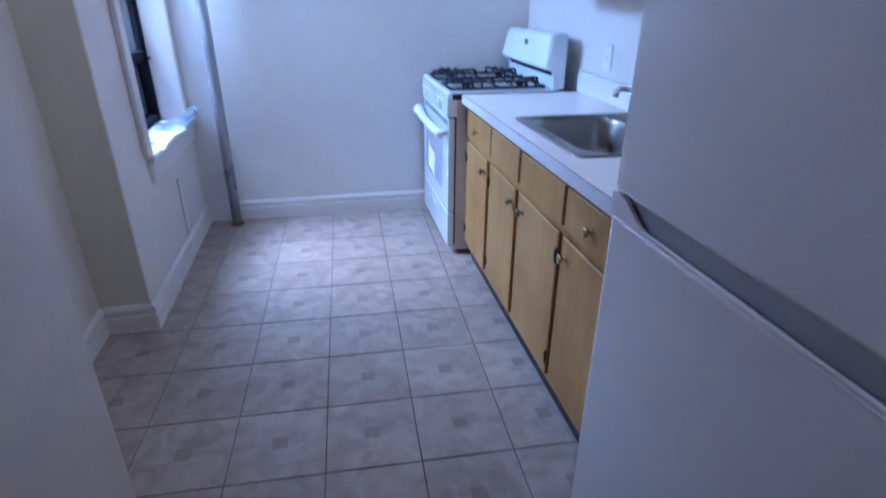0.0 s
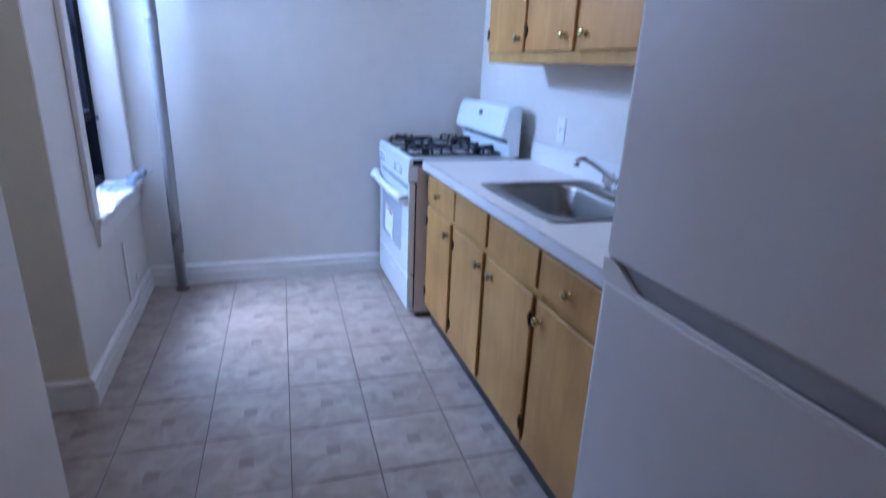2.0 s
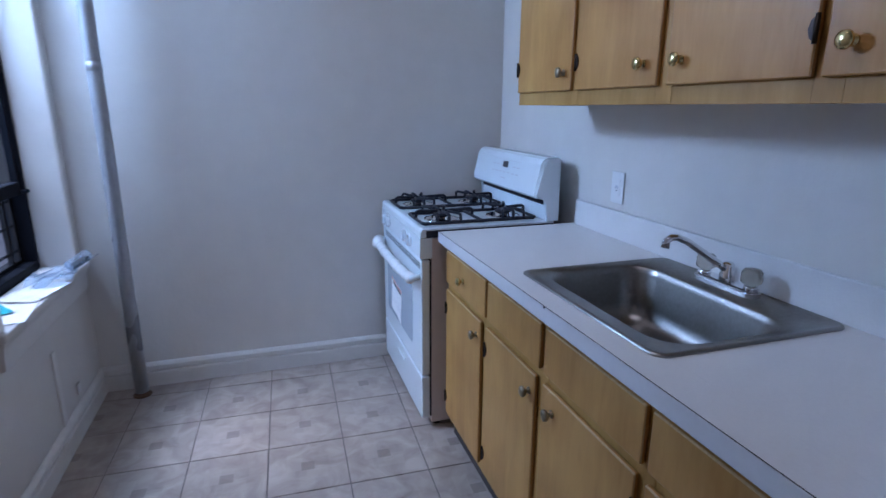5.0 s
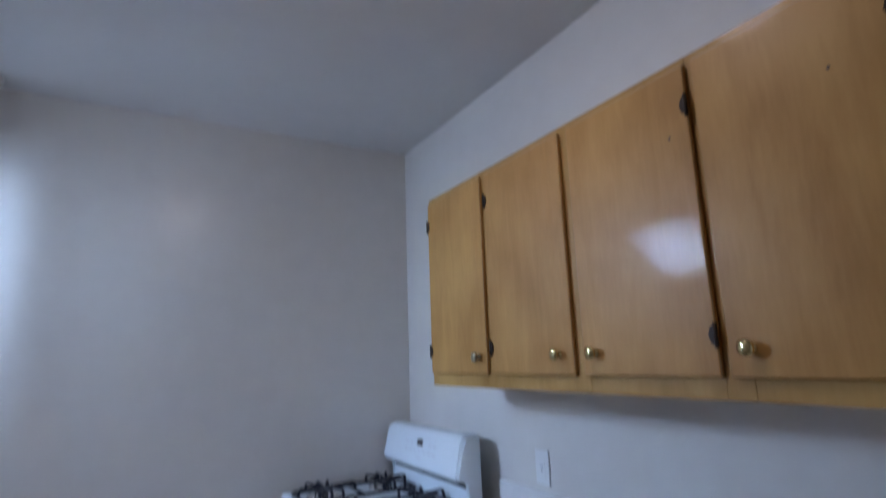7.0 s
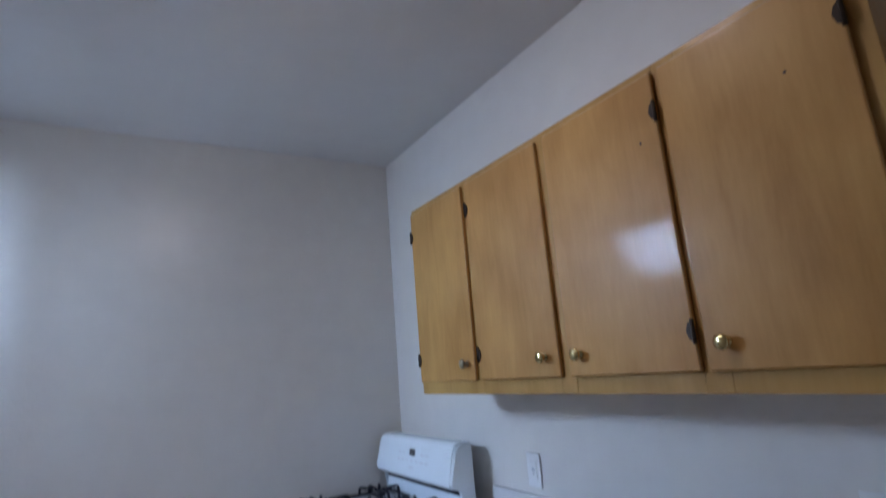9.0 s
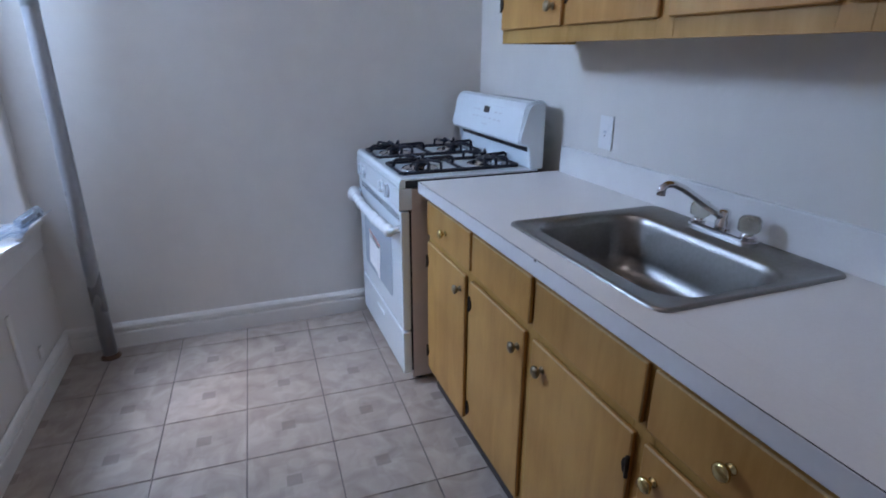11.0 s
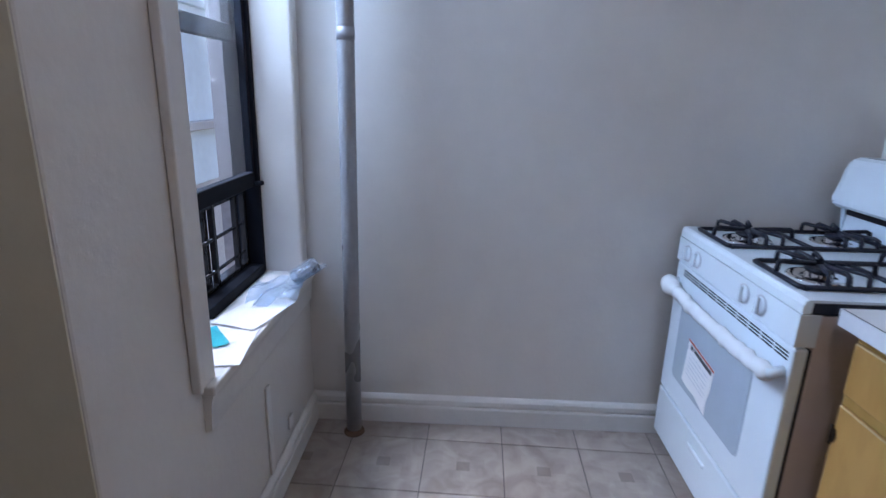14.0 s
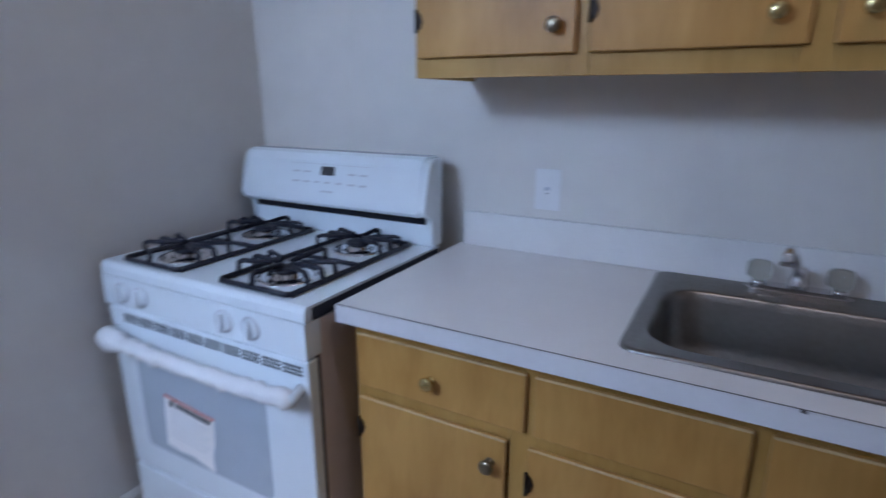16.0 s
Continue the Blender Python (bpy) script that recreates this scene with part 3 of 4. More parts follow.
for y in (-1.685, -1.845):
    h = part("handle", add_lathe(bmesh.new(), [(0.012, 0.010), (0.025, 0.016), (0.027, 0.024), (0.026, 0.046), (0.020, 0.054), (0, 0.056)], Matrix.Translation((-0.082, y, 0.9405)), 8), M_ACRYLIC, tap, "clear fluted acrylic handle")
    part("stem", add_lathe(bmesh.new(), [(0.017, 0), (0.017, 0.008), (0.009, 0.0095), (0, 0.0096)], Matrix.Translation((-0.082, y, 0.9405)), 16), M_CHROME, h)

# ---- wall cabinet ----
UF, UZ0, UZ1, UY0, UY1 = -0.310, 1.412, 2.165, -2.530, -0.870
upper = thing("wall_cabinet", (-0.155, (UY0 + UY1) / 2, UZ0), "varnished birch wall cabinet with four glossy doors, closed", "cabinet")
bm = bmesh.new()
add_box(bm, UF + 0.019, -0.004, UY1 - 0.018, UY1, UZ0, UZ1, 0.001)
add_box(bm, UF + 0.019, -0.004, UY0, UY0 + 0.018, UZ0, UZ1, 0.001)
add_box(bm, UF + 0.019, -0.004, UY0 + 0.0185, UY1 - 0.0185, UZ0 + 0.012, UZ0 + 0.028)
add_box(bm, UF + 0.019, -0.004, UY0 + 0.0185, UY1 - 0.0185, UZ1 - 0.018, UZ1 - 0.001)
add_box(bm, -0.016, -0.006, UY0 + 0.0185, UY1 - 0.0185, UZ0 + 0.029, UZ1 - 0.019)
part("body", bm, M_WOOD_IN, upper)
bm = bmesh.new()
us = [(UY1, -0.905), (-1.255, -1.300), (-1.675, -1.735), (-2.110, -2.170), (-2.480, UY0)]
for a, b in us:
    add_box(bm, UF, UF + 0.018, b, a, UZ0, UZ1, 0.001)
for (_, b), (a, _) in zip(us, us[1:]):
    for z0, z1 in ((UZ0, UZ0 + 0.05), (UZ1 - 0.05, UZ1)):
        add_box(bm, UF + 0.0005, UF + 0.018, a + 0.0005, b - 0.0005, z0, z1)
part("face_frame", bm, M_WOOD_IN, upper)
for a, b, ky, hy in ((-1.272, -0.882, -1.228, -0.882), (-1.690, -1.302, -1.635, -1.302), (-2.112, -1.728, -1.773, -2.112), (-2.498, -2.132, -2.182, -2.498)):
    d = leaf("door", UF, a, b, UZ0 + 0.046, UZ1 - 0.022, upper)
    knob(d, (UF - 0.0135, ky, 1.515), M_BRASS if ky < -1.3 else M_BRASS_OLD, "round brass knob")
    for hz in (UZ0 + 0.13, UZ1 - 0.12):
        hinge(d, UF - 0.0165, hy, hz, 1 if hy == b else -1)

for y, z in ((-2.39, 1.99), (-2.06, 1.985)):
    part("nail_hole", add_lathe(bmesh.new(), [(0, 0), (0.0035, 0), (0.003, 0.0008), (0, 0.001)], Matrix.Translation((UF - 0.0142, y, z)) @ Matrix.Rotation(radians(-90), 4, "Y"), 8), M_SEAM_SHADE, upper, "small dark nail hole")

# ---- range ----
RX, RY0, RY1 = -0.655, -0.815, -0.052      # front of the body, sides
rng = thing("range", ((RX - 0.08) / 2, (RY0 + RY1) / 2, 0.0), "white gas range with four burners and black grates, new", "range")
bm = bmesh.new()
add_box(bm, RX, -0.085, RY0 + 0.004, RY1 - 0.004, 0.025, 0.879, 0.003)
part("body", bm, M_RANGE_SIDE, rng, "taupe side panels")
part("top_gap", box(RX - 0.030, -0.094, RY0 + 0.0015, RY1 - 0.0015, 0.8822, 0.9125), M_BLACK, rng, "black strip under the cooktop")
bm = bmesh.new()
add_prism(bm, [(-0.094, 0.913), (-0.094, 0.920), (-0.690, 0.920), (-0.697, 0.916), (-0.702, 0.906), (-0.703, 0.884), (-0.679, 0.884), (-0.679, 0.913)], "y", RY0, RY1)
part("cooktop", bm, M_ENAMEL, rng, "white enamel cooktop")
bm = bmesh.new()
add_prism(bm, [(RX + 0.002, 0.795), (-0.706, 0.795), (-0.7045, 0.8815), (RX + 0.002, 0.8815)], "y", RY0, RY1)
part("control_panel", bm, M_ENAMEL, rng)
for y in (-0.140, -0.222, -0.552, -0.645):
    m = Matrix.Translation((-0.7055, y, 0.838)) @ Matrix.Rotation(radians(-90), 4, "Y")
    bm = bmesh.new()
    add_lathe(bm, [(0, 0), (0.026, 0), (0.026, 0.003), (0.023, 0.006), (0, 0.007)], m, 24)
    add_box(bm, -0.7225, -0.7120, y - 0.0065, y + 0.0065, 0.838 - 0.025, 0.838 + 0.025, 0.004)
    k = part("control_knob", bm, M_ENAMEL, rng)
    part("bezel", add_lathe(bmesh.new(), [(0.0265, 0), (0.0305, 0), (0.0305, 0.0022), (0.0265, 0.0026)], m, 28), M_BUTTON, k)
DX = -0.700          # oven door front
# Black fill gives the shade in the gap between door and body.
part("gasket", box(RX - 0.0065, RX - 0.0005, RY0 + 0.0045, RY1 - 0.0045, 0.06, 0.784), M_BLACK, rng, "black fill for the shade behind the oven door")
door = part("oven_door", box(DX, RX - 0.007, RY0 + 0.002, RY1 - 0.002, 0.262, 0.788, 0.007, 3), M_ENAMEL, rng, "white enamel oven door")
slot = finish(box(-0.0012, 0.004, -0.0295, 0.0295, -0.0024, 0.0024), "vent_slot", M_BLACK)
for k in range(10):
    for z in (0.750, 0.7595, 0.769):
        v = new("vent_slot", slot)
        v.parent = door
        v.location = (DX, RY1 - 0.101 - k * 0.068, z)
bm = bmesh.new()
add_prism(bm, rounded(-0.665, -0.150, 0.355, 0.650, 0.025), "x", DX - 0.0018, DX + 0.002)
part("oven_window", bm, M_OVENGLASS, door, "pale grey oven window under film")
bm = bmesh.new()
hy = [-0.795 + 0.7 * k / 14 for k in range(15)]
add_tube(bm, [(DX + 0.002, -0.788, 0.715)] + [(DX - 0.028 - 0.024 * math.sin(math.pi * (k + 1) / 16) ** 0.5, y, 0.708) for k, y in enumerate(hy)] + [(DX + 0.002, -0.082, 0.715)], 0.0145, 12)
part("door_handle", bm, M_ENAMEL, door, "curved white door handle")
bm = bmesh.new()
rr = random.Random(4)
pts, rad = [], []
for k in range(36):
    f = k / 35
    y = -0.800 + 0.735 * f
    pts.append((DX - 0.030 - 0.024 * math.sin(math.pi * min(max(f, 0.03), 0.97)) ** 0.5 + rr.uniform(-0.002, 0.002), y, 0.706 + rr.uniform(-0.003, 0.003)))
    rad.append(0.0215 + rr.uniform(-0.0015, 0.0035) + (0.002 if k in (1, 33, 34, 35) else 0) - (0.009 if k == 0 else 0) + (0.010 if 30 < k < 35 else 0))
add_tube(bm, pts, rad, 14)
part("wrapping", bm, M_FILM, door, "crumpled clear plastic film round the handle")
tilt = Matrix.Translation((0, -0.352, 0.46)) @ Matrix.Rotation(radians(6), 4, "X") @ Matrix.Translation((0, 0.352, -0.46))
bm = bmesh.new()
add_prism(bm, [(-0.250, 0.545), (-0.250, 0.375), (-0.305, 0.372), (-0.360, 0.380), (-0.452, 0.368), (-0.446, 0.420), (-0.455, 0.462), (-0.455, 0.545)], "x", -0.7032, -0.7022)
bmesh.ops.transform(bm, matrix=tilt, verts=bm.verts[:])
lab = part("label", bm, M_PAPER, door, "white printed safety label, slightly crooked and torn")
bm = box(-0.7038, -0.7033, -0.455, -0.250, 0.537, 0.545)
bmesh.ops.transform(bm, matrix=tilt, verts=bm.verts[:])
part("band", bm, M_RED, lab)
bm = bmesh.new()
add_box(bm, -0.7038, -0.7033, -0.440, -0.300, 0.518, 0.532)
add_box(bm, -0.7038, -0.7033, -0.290, -0.272, 0.514, 0.532)
bmesh.ops.transform(bm, matrix=tilt, verts=bm.verts[:])
part("print", bm, M_INK, lab)
bm = bmesh.new()
for k in range(6):
    add_box(bm, -0.7037, -0.7033, -0.430 + 0.01 * (k % 2), -0.275, 0.497 - 0.016 * k, 0.499 - 0.016 * k)
bmesh.ops.transform(bm, matrix=tilt, verts=bm.verts[:])
part("small_print", bm, M_BUTTON, lab)
dw = part("drawer", box(DX, RX - 0.007, RY0 + 0.002, RY1 - 0.002, 0.052, 0.254, 0.006, 3), M_ENAMEL, rng, "white storage drawer")
part("grip", box(DX - 0.007, DX + 0.002, -0.50, -0.37, 0.190, 0.205, 0.003), M_ENAMEL, dw)
for x, y in ((-0.62, -0.10), (-0.62, -0.77), (-0.14, -0.10), (-0.14, -0.77)):
    part("foot", add_lathe(bmesh.new(), [(0, 0), (0.018, 0), (0.018, 0.026), (0, 0.026)], Matrix.Translation((x, y, 0)), 12), M_RUBBER, rng)
# backguard
bm = bmesh.new()
add_box(bm, -0.128, -0.070, RY0 + 0.004, RY1 - 0.004, 0.9205, 0.988, 0.002)
part("backguard_riser", bm, M_ENAMEL, rng)
# Black band stands in for the shade that the console's lip casts.
part("console_shade", box(-0.130, -0.075, RY0 + 0.0225, RY1 - 0.0225, 0.9885, 1.0195), M_BLACK, rng, "black band painted for the shade under the console")
bm = bmesh.new()
add_prism(bm, [(-0.072, 1.020), (-0.176, 1.020), (-0.184, 1.030), (-0.183, 1.045), (-0.158, 1.165), (-0.145, 1.188), (-0.125, 1.196), (-0.072, 1.196)], "y", RY0 + 0.022, RY1 - 0.022)
con = part("console", bm, M_ENAMEL, rng, "white sloping control console")
for y0, y1 in ((RY0 + 0.001, RY0 + 0.0215), (RY1 - 0.0215, RY1 - 0.001)):
    bm = bmesh.new()
    add_prism(bm, [(-0.070, 0.9205), (-0.131, 0.9205), (-0.133, 1.015), (-0.174, 1.021), (-0.183, 1.032), (-0.181, 1.047), (-0.156, 1.163), (-0.143, 1.184), (-0.123, 1.192), (-0.070, 1.192)], "y", y0, y1)
    bmesh.ops.bevel(bm, geom=bm.edges[:], offset=0.006, segments=3, affect="EDGES")
    part("end_cap", bm, M_ENAMEL, rng)


def on_console(z):
    return -0.183 + (z - 1.045) * (0.025 / 0.12)


def slope_bar(bm, y0, y1, z0, z1, out=0.0012):
    a, b = on_console(z0), on_console(z1)
    add_prism(bm, [(a + 0.002, z0), (a - out, z0), (b - out, z1), (b + 0.002, z1)], "y", y0, y1)


bm = bmesh.new()
slope_bar(bm, -0.470, -0.415, 1.122, 1.150, 0.0016)
part("display", bm, M_INK, con, "dark clock display")
bm = bmesh.new()
for y in (-0.585, -0.540, -0.355, -0.310):
    for z in (1.130, 1.098):
        slope_bar(bm, y - 0.014, y + 0.014, z - 0.003, z + 0.003)
for y in (-0.490, -0.443, -0.398):
    slope_bar(bm, y - 0.010, y + 0.010, 1.096, 1.102)
slope_bar(bm, -0.468, -0.418, 1.068, 1.073)
slope_bar(bm, -0.610, -0.285, 1.156, 1.1572)
part("key_marks", bm, M_BUTTON, con, "grey printed keys")

# burners and grates
for x in (-0.555, -0.255):
    for y in (-0.235, -0.625):
        m = Matrix.Translation((x, y, 0.920))
        b = part("burner", add_lathe(bmesh.new(), [(0.078, 0.0003), (0.076, 0.004), (0.066, 0.004), (0.050, 0.0012), (0.036, 0.0012), (0.034, 0.016), (0.030, 0.018), (0, 0.018)], m, 28), M_CHROME, rng, "shiny burner bowl")
        part("cap", add_lathe(bmesh.new(), [(0, 0.0185), (0.037, 0.0185), (0.039, 0.021), (0.037, 0.026), (0.026, 0.028), (0, 0.0285)], m, 24), M_BLACK, b)


def grate(y):
    """A cast double grate over a front and a rear burner."""
    bm = bmesh.new()
    w, r = 0.118, 0.0072
    x0, x1, z0, z1 = -0.672, -0.148, 0.928, 0.962
    add_tube(bm, [(x0 + 0.01, y - w, z0), (x1 - 0.01, y - w, z0), (x1, y - w + 0.01, z0), (x1, y + w - 0.01, z0), (x1 - 0.01, y + w, z0), (x0 + 0.01, y + w, z0), (x0, y + w - 0.01, z0), (x0, y - w + 0.01, z0), (x0 + 0.01, y - w, z0)], r, 8)
    add_tube(bm, [(-0.405, y - w, z0), (-0.405, y + w, z0)], r, 8)
    for cx in (-0.555, -0.255):
        for s in (-1, 1):
            add_tube(bm, [(cx, y + s * w, z0), (cx, y + s * (w - 0.004), z1 - 0.004), (cx, y + s * (w - 0.014), z1), (cx, y + s * 0.016, z1 - 0.004)], r, 8)
            e = -0.405 if (cx + s * 0.2 > -0.5) == (cx < -0.4) and s * (1 if cx < -0.4 else -1) > 0 else (x0 if cx < -0.4 else x1)
            d = 1 if e > cx else -1
            add_tube(bm, [(e, y, z0), (e - d * 0.004, y, z1 - 0.004), (e - d * 0.014, y, z1), (cx + d * 0.016, y, z1 - 0.004)], r, 8)
            for q in (-1, 1):
                add_tube(bm, [(cx + q * 0.052, y + s * w, z0), (cx + q * 0.052, y + s * (w - 0.004), z1 - 0.004), (cx + q * 0.048, y + s * (w - 0.014), z1), (cx + q * 0.020, y + s * 0.032, z1 - 0.002)], r * 0.9, 8)
    for sx in (x0 + 0.012, -0.405, x1 - 0.012):
        for s in (-1, 1):
            add_box(bm, sx - 0.005, sx + 0.005, y + s * w - 0.005, y + s * w + 0.005, 0.9202, z0)
    return part("grate", bm, M_BLACK, rng, "black cast-iron double grate")


grate(-0.235)
grate(-0.625)

# ---- refrigerator ----
GX, GY0, GY1, GZ = -0.763, -3.352, -2.660, 1.553
fr = thing("refrigerator", ((GX - 0.06) / 2, (GY0 + GY1) / 2, 0.0), "white top-freezer refrigerator with closed doors", "refrigerator")
part("body", box(-0.700, -0.06, GY0 + 0.004, GY1 - 0.006, 0.03, GZ - 0.006, 0.004), M_FRIDGE, fr)
part("gasket", box(-0.7085, -0.7005, GY0 + 0.016, GY1 - 0.016, 0.11, GZ - 0.02), M_FRIDGE_GREY, fr, "grey door gasket")


def slab(name, z0, z1, label):
    """A fridge door with a softly rounded front."""
    r = 0.022
    o = [(-0.709, GY0), (-0.709, GY1)] + [(GX + r - r * math.sin(radians(a)), GY1 - r + r * math.cos(radians(a))) for a in range(0, 91, 15)] + [(GX + r - r * math.cos(radians(a)), GY0 + r - r * math.sin(radians(a))) for a in range(0, 91, 15)]
    bm = bmesh.new()
    add_prism(bm, o, "z", z0, z1)
    edges = [e for e in bm.edges if abs(e.verts[0].co.z - e.verts[1].co.z) < 1e-6]
    bmesh.ops.bevel(bm, geom=edges, offset=0.006, segments=3, affect="EDGES")
    for f in bm.faces:
        f.smooth = f.calc_area() < 0.02
    return part(name, bm, M_FRIDGE, fr, label)


slab("freezer_door", 1.028, GZ, "white pebbled freezer door")
low = slab("fridge_door", 0.055, 0.972, "white pebbled lower door")
trough = part("handle_trough", box(GX + 0.020, -0.7095, GY0 + 0.004, GY1 - 0.03, 0.9725, 1.024, 0.002), M_FRIDGE_GREY, low, "grey recessed grip between the doors")
bm = bmesh.new()
o = [(GY1 - 0.004, 0.9725), (GY1 - 0.004, 1.020), (GY1 - 0.03, 1.020), (GY1 - 0.055, 1.014), (GY1 - 0.085, 0.996), (GY1 - 0.11, 0.982), (GY1 - 0.15, 0.9725)]
add_prism(bm, o, "x", GX + 0.001, GX + 0.012)
add_box(bm, GX + 0.012, -0.71, GY1 - 0.029, GY1 - 0.004, 0.9725, 1.020)
bmesh.ops.recalc_face_normals(bm, faces=bm.faces[:])
part("grip_end", bm, M_FRIDGE, low, "swept white end of the grip")
part("lip", box(GX + 0.002, GX + 0.009, GY0 + 0.004, GY1 - 0.12, 0.9725, 0.981, 0.003), M_FRIDGE, low)
part("kick_grille", box(-0.69, -0.66, GY0 + 0.01, GY1 - 0.012, 0.0, 0.052), M_RUBBER, fr, "black kick grille")
part("top_hinge", box(-0.75, -0.68, GY0 + 0.01, GY0 + 0.06, GZ - 0.0055, GZ + 0.012, 0.003), M_FRIDGE, fr)

# ---- ceiling lamp ----
lamp = thing("ceiling_light", (-1.085, -1.835, CEIL - 0.13), "flush ceiling light with a glowing glass dome, on", "ceiling light")
lm = Matrix.Translation((-1.085, -1.835, CEIL))
part("pan", add_lathe(bmesh.new(), [(0, -0.001), (0.150, -0.001), (0.153, -0.012), (0.146, -0.026), (0.138, -0.030), (0.134, -0.022), (0, -0.020)], lm, 40), M_CHROME, lamp, "brushed metal rim")
part("dome", add_lathe(bmesh.new(), [(0.133, -0.0245), (0.131, -0.040), (0.122, -0.062), (0.104, -0.083), (0.075, -0.100), (0.04, -0.110), (0, -0.113)], lm, 36), M_LAMP, lamp, "glowing white glass dome")
part("finial", add_lathe(bmesh.new(), [(0, -0.1135), (0.009, -0.1145), (0.011, -0.122), (0.006, -0.130), (0, -0.131)], lm, 16), M_TRIM, lamp)

# ---- riser pipe ----
pipe = thing("riser_pipe", (-1.955, -0.105, 0.0), "silver-grey painted heating riser pipe from floor to ceiling", "pipe")
part("tube", add_tube(bmesh.new(), [(-1.955, -0.105, 0.0), (-1.955, -0.105, 0.9), (-1.954, -0.105, 1.8), (-1.955, -0.105, CEIL - 0.04)], 0.031, 20), M_PIPE, pipe)
part("coupling", add_tube(bmesh.new(), [(-1.954, -0.105, 1.545), (-1.954, -0.105, 1.585)], 0.0322, 20), M_PIPE, pipe)
part("ceiling_collar", add_lathe(bmesh.new(), [(0.033, -0.045), (0.045, -0.040), (0.048, -0.015), (0.050, 0.0), (0.032, 0.0)], Matrix.Translation((-1.955, -0.105, CEIL)), 20), M_TRIM, pipe)
part("floor_collar", add_lathe(bmesh.new(), [(0.0312, 0.004), (0.043, 0.002), (0.042, 0.007), (0.034, 0.010), (0.0312, 0.022)], Matrix.Translation((-1.955, -0.105, 0)), 20), M_RUST, pipe, "rusty floor collar")

# ---- outlets ----
def outlet_holes(parent, y, z):
    bm = bmesh.new()
    for dy in (-0.0065, 0.0065):
        add_box(bm, -0.0098, -0.0085, y + dy - 0.0011, y + dy + 0.0011, z + 0.001, z + 0.010)
    add_tube(bm, [(-0.0098, y, z - 0.007), (-0.0085, y, z - 0.007)], 0.0026, 10)
    part("slots", bm, M_INK, parent)


out1 = thing("outlet", (-0.003, -1.128, 1.05), "white combined switch and wall outlet", "outlet")
part("plate", box(-0.0065, -0.0015, -1.166, -1.090, 1.048, 1.168, 0.002), M_PLATE, out1)
ins = part("insert", box(-0.009, -0.006, -1.146, -1.110, 1.076, 1.140, 0.0015), M_PLATE, out1)
outlet_holes(ins, -1.128, 1.104)
part("key", box(-0.0105, -0.0088, -1.136, -1.120, 1.108, 1.116, 0.0005), M_BUTTON, ins, "grey marked switch key")
out2 = thing("double_outlet", (-0.003, -2.266, 1.08), "white double-gang wall outlet, one socket in use", "outlet")
part("plate", box(-0.0065, -0.0015, -2.302, -2.206, 1.086, 1.186, 0.002), M_PLATE, out2)
for y in (-2.236, -2.273):
    ins = part("insert", box(-0.009, -0.006, y - 0.0165, y + 0.0165, 1.102, 1.170, 0.0015), M_PLATE, out2)
    for z in (1.155, 1.118):
        outlet_holes(ins, y, z)
plug = thing("power_plug", (-0.03, -2.273, 1.10), "black power plug and cord hanging from the outlet", "plug")
bm = bmesh.new()
add_box(bm, -0.034, -0.010, -2.284, -2.262, 1.106, 1.146, 0.004)
add_box(bm, -0.030, -0.014, -2.279, -2.267, 1.083, 1.110, 0.004)
part("plug_body", bm, M_RUBBER, plug)
part("cord", add_tube(bmesh.new(), [(-0.022, -2.273, 1.088), (-0.026, -2.274, 1.05), (-0.032, -2.280, 1.01), (-0.040, -2.296, 0.965), (-0.052, -2.320, 0.935), (-0.058, -2.368, 0.922), (-0.062, -2.428, 0.9195), (-0.07, -2.568, 0.9195), (-0.075, -2.623, 0.9195)], 0.0042, 10), M_RUBBER, plug)
tag = thing("cord_tag", (-0.06, -2.338, 0.93), "white printed tag in a clear bag on the worktop", "tag")
bm = bmesh.new()
tm = Matrix.Translation((-0.068, -2.292, 0.958)) @ Matrix.Rotation(radians(25), 4, "X") @ Matrix.Rotation(radians(52), 4, "Y") @ Matrix.Rotation(radians(20), 4, "Z")
add_box(bm, -0.036, 0.036, -0.024, 0.024, -0.0006, 0.0006)
bmesh.ops.transform(bm, matrix=tm, verts=bm.verts[:])
part("card", bm, M_PAPER, tag)
bm = bmesh.new()
for v in (-0.013, 0.0, 0.013):
    add_box(bm, -0.033, 0.031, v - 0.0012, v + 0.0012, -0.0012, 0.0012)
bmesh.ops.transform(bm, matrix=tm, verts=bm.verts[:])
part("stripe", bm, M_RED, tag)

# ---- low wall strip ----
strip = thing("cable_strip", (WX + 0.005, -0.53, 0.13), "painted wiring strip under the window", "wiring strip")
part("cover", box(WX + 0.0005, WX + 0.010, -0.553, -0.520, 0.129, 0.455, 0.003), M_TRIM, strip)
jack = thing("wall_jack", (WX + 0.005, -0.33, 0.17), "small painted wall jack near the baseboard", "wall jack")
part("plate", box(WX + 0.0005, WX + 0.008, -0.350, -0.310, 0.165, 0.215, 0.003), M_TRIM, jack)


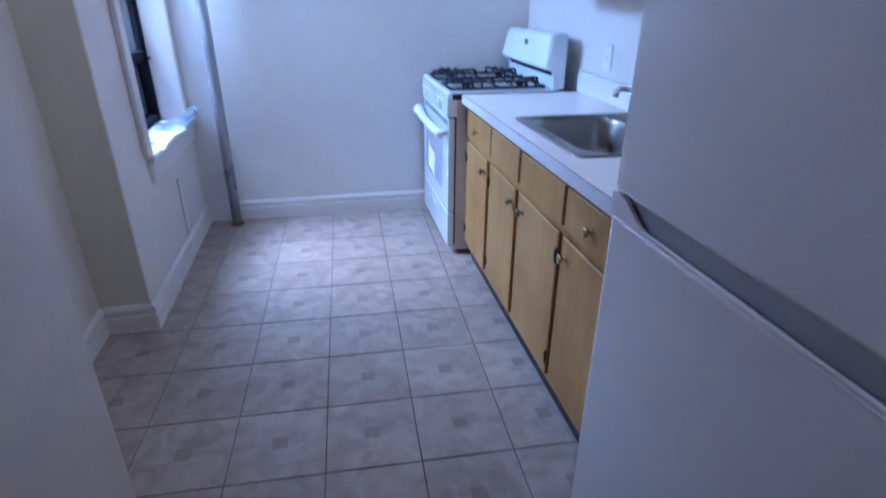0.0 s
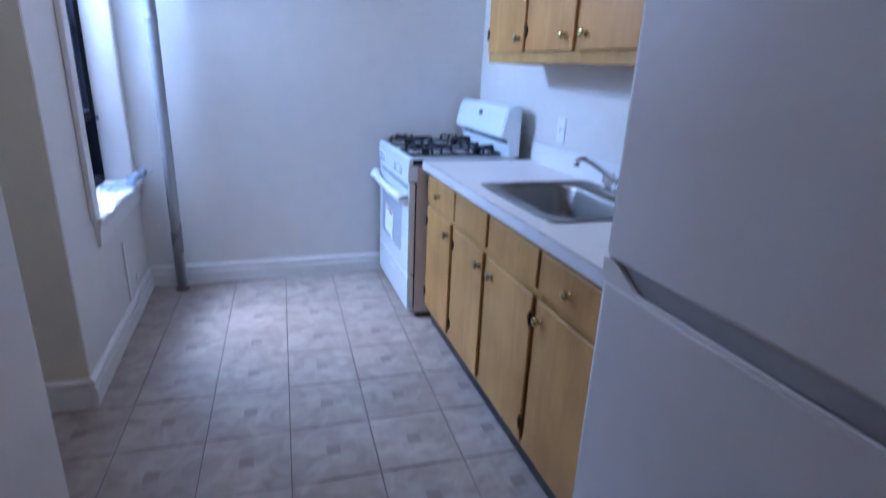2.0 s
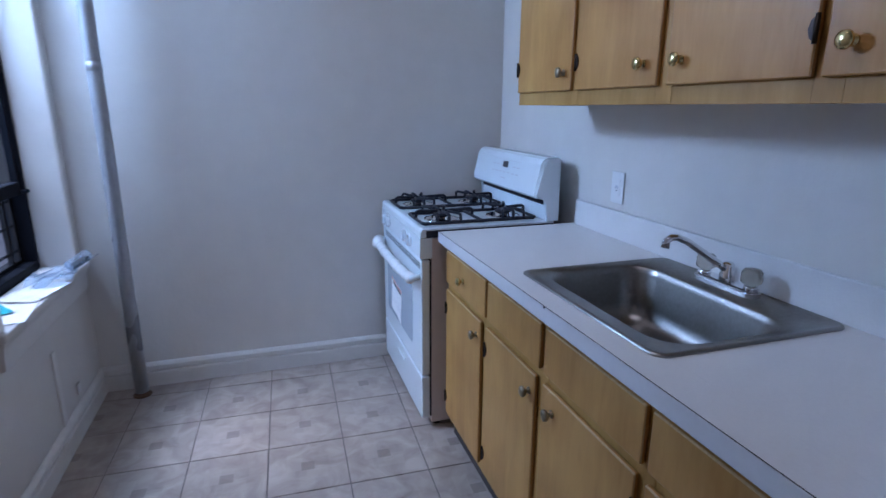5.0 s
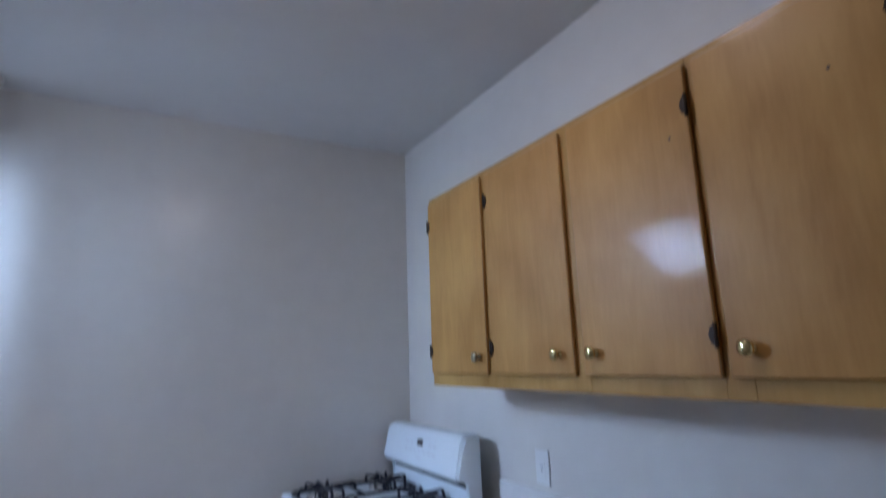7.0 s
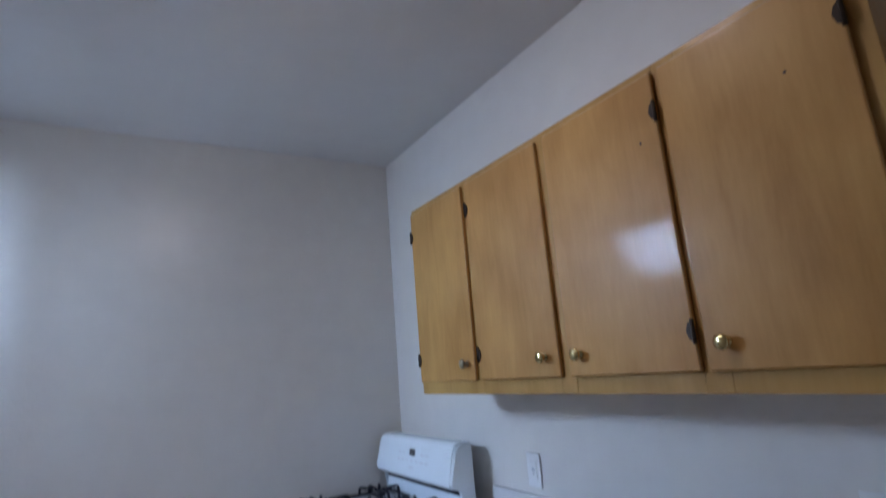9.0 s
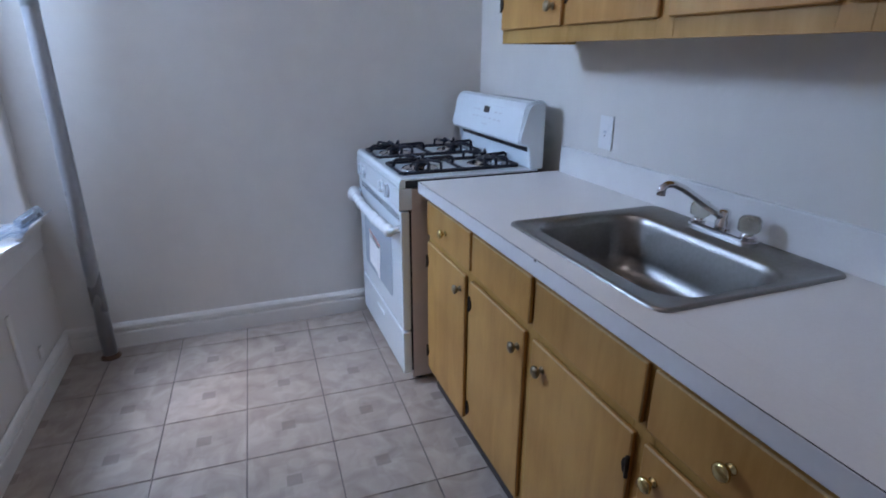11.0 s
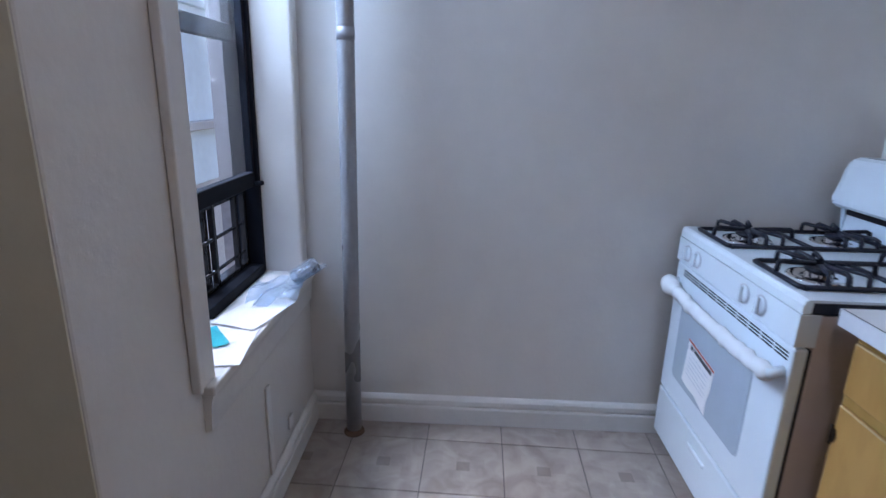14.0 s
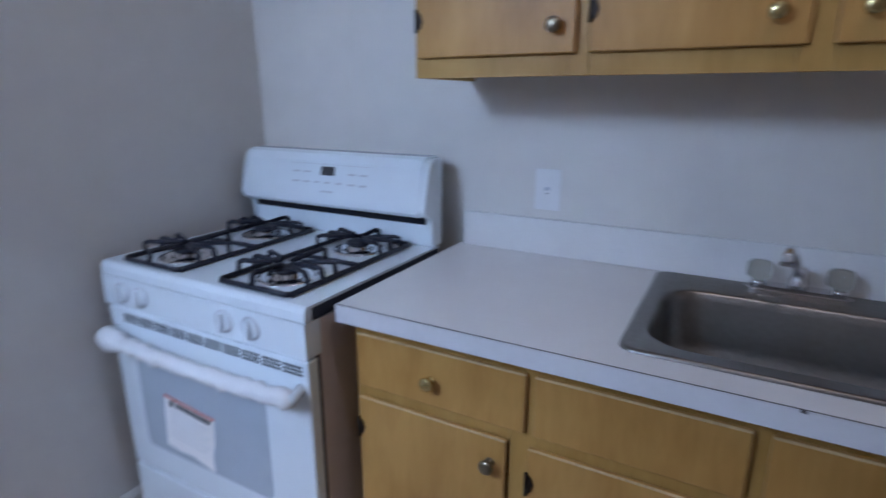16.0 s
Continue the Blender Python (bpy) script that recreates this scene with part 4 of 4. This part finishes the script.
# ---- things on the sill ----
def sheet(seed, w, h, nx, ny, amp):
    """A crumpled sheet, w by h, of a little thickness."""
    r = random.Random(seed)
    ph = [r.uniform(0, 6.28) for _ in range(6)]
    bm = bmesh.new()
    g = []
    for i in range(nx + 1):
        for j in range(ny + 1):
            u, v = i / nx, j / ny
            z = amp * (0.5 + 0.25 * math.sin(5 * u + ph[0]) + 0.25 * math.sin(6 * v + 3 * u + ph[1]) + 0.2 * math.sin(13 * u - 9 * v + ph[2])) + r.uniform(0, amp * 0.25)
            g.append(bm.verts.new(((u - 0.5) * w, (v - 0.5) * h, max(z, 0.0))))
    for i in range(nx):
        for j in range(ny):
            a = i * (ny + 1) + j
            bm.faces.new((g[a], g[a + ny + 1], g[a + ny + 2], g[a + 1]))
    bmesh.ops.recalc_face_normals(bm, faces=bm.faces[:])
    bmesh.ops.solidify(bm, geom=bm.faces[:], thickness=0.0006)
    return bm


def lay(name, bm, material, x, y, z, rz, label, category):
    ob = thing(name, (x, y, z), label, category)
    bmesh.ops.transform(bm, matrix=Matrix.Translation((x, y, z)) @ Matrix.Rotation(radians(rz), 4, "Z"), verts=bm.verts[:])
    part("sheet", bm, material, ob)
    return ob


lay("paper", sheet(1, 0.17, 0.30, 8, 10, 0.003), M_PAPER, -2.20, -0.70, 0.6925, 8, "loose white papers on the window sill", "paper")
lay("paper", sheet(2, 0.15, 0.24, 8, 10, 0.004), M_PAPER, -2.18, -0.50, 0.6965, -14, "crumpled white leaflet on the window sill", "paper")
lay("card", sheet(3, 0.045, 0.14, 4, 8, 0.004), M_TEAL, -2.225, -0.69, 0.7005, 38, "teal folded card on the papers", "card")
lay("plastic_bag", sheet(5, 0.17, 0.26, 14, 18, 0.035), M_CLEAR, -2.17, -0.33, 0.6925, 10, "crumpled clear plastic bag on the window sill", "plastic bag")
pk = thing("blister_pack", (-2.09, -0.20, 0.692), "clear plastic blister pack with metal parts, overhanging the sill", "package")
bm = bmesh.new()
add_box(bm, -0.055, 0.055, -0.05, 0.05, 0.0, 0.045, 0.012, 2)
pm = Matrix.Translation((-2.095, -0.20, 0.722)) @ Matrix.Rotation(radians(-32), 4, "Y") @ Matrix.Rotation(radians(24), 4, "Z")
bmesh.ops.transform(bm, matrix=pm, verts=bm.verts[:])
part("blister", bm, M_CLEAR, pk)
bm = bmesh.new()
add_box(bm, -0.085, 0.075, -0.062, 0.062, -0.003, -0.001)
bmesh.ops.transform(bm, matrix=pm, verts=bm.verts[:])
part("backing_card", bm, M_CLEAR, pk)
bm = bmesh.new()
add_box(bm, -0.036, 0.030, -0.030, 0.034, 0.008, 0.030, 0.004)
add_tube(bm, [tuple(Vector(p)) for p in ((-0.03, -0.03, 0.03), (0.03, 0.02, 0.03))], 0.005, 8)
bmesh.ops.transform(bm, matrix=pm, verts=bm.verts[:])
part("fitting", bm, M_CHROME, pk)
bm = bmesh.new()
add_box(bm, -0.045, 0.030, 0.032, 0.040, 0.004, 0.012, 0.002)
add_box(bm, 0.024, 0.040, -0.030, 0.020, 0.004, 0.016, 0.002)
bmesh.ops.transform(bm, matrix=pm, verts=bm.verts[:])
part("clip", bm, M_INK, pk)

# ---- neighbour's bricks ----
bme = finish(box(-0.0, 0.012, -0.098, 0.098, -0.027, 0.027, 0.003, 1), "brick", M_BRICK)
k = 0
for row in range(17):
    for col in range(17):
        b = new("brick", bme)
        b.parent, b.matrix_parent_inverse = house_wall, Matrix.Translation(-house.location)
        b.location = (-3.9995, 1.45 + col * 0.21 + (0.105 if row % 2 else 0), -0.72 + row * 0.068)

# ---- floor tiles ----
TS, GAP, SKEW = 0.309, 0.004, radians(-1.9)
tme = finish(box(-(TS - GAP) / 2, (TS - GAP) / 2, -(TS - GAP) / 2, (TS - GAP) / 2, -0.006, 0.0, 0.0012, 1), "tile", M_TILE)


def clipped(poly, axis, limit, keep):
    """The part of a polygon on one side of a line across an axis."""
    out = []
    for p, q in zip(poly, poly[1:] + poly[:1]):
        inside = [keep * (w[axis] - limit) >= 0 for w in (p, q)]
        if inside[0]:
            out.append(p)
        if inside[0] != inside[1]:
            f = (limit - p[axis]) / (q[axis] - p[axis])
            out.append(tuple(a + f * (b - a) for a, b in zip(p, q)))
    return out


for i in range(-5, 6):
    for j in range(-9, 8):
        u, v = (i + 0.5) * TS, (j + 0.5) * TS
        cx, cy = -1.091 + u * math.cos(SKEW) - v * math.sin(SKEW), -2.008 + u * math.sin(SKEW) + v * math.cos(SKEW)
        if not (LX - 0.2 < cx < -0.3 and -5.1 < cy < 0.2):
            continue
        h = (TS - GAP) / 2
        corners = [(cx + a * math.cos(SKEW) - b * math.sin(SKEW), cy + a * math.sin(SKEW) + b * math.cos(SKEW)) for a, b in ((-h, -h), (h, -h), (h, h), (-h, h))]
        cut = corners
        for axis, limit, keep in ((0, LX + 0.002, 1), (1, -0.003, -1), (1, -4.995, 1)):
            cut = clipped(cut, axis, limit, keep)
        if len(cut) < 3:
            continue
        if cut == corners:
            me = tme
        else:
            local = [((x - cx) * math.cos(SKEW) + (y - cy) * math.sin(SKEW), (y - cy) * math.cos(SKEW) - (x - cx) * math.sin(SKEW)) for x, y in cut]
            me = finish(add_prism(bmesh.new(), local, "z", -0.006, 0.0), "tile", M_TILE)
        t = new("tile", me)
        t.parent = floor
        t.location = (cx, cy, 0.0)
        t.rotation_euler = (0, 0, SKEW)
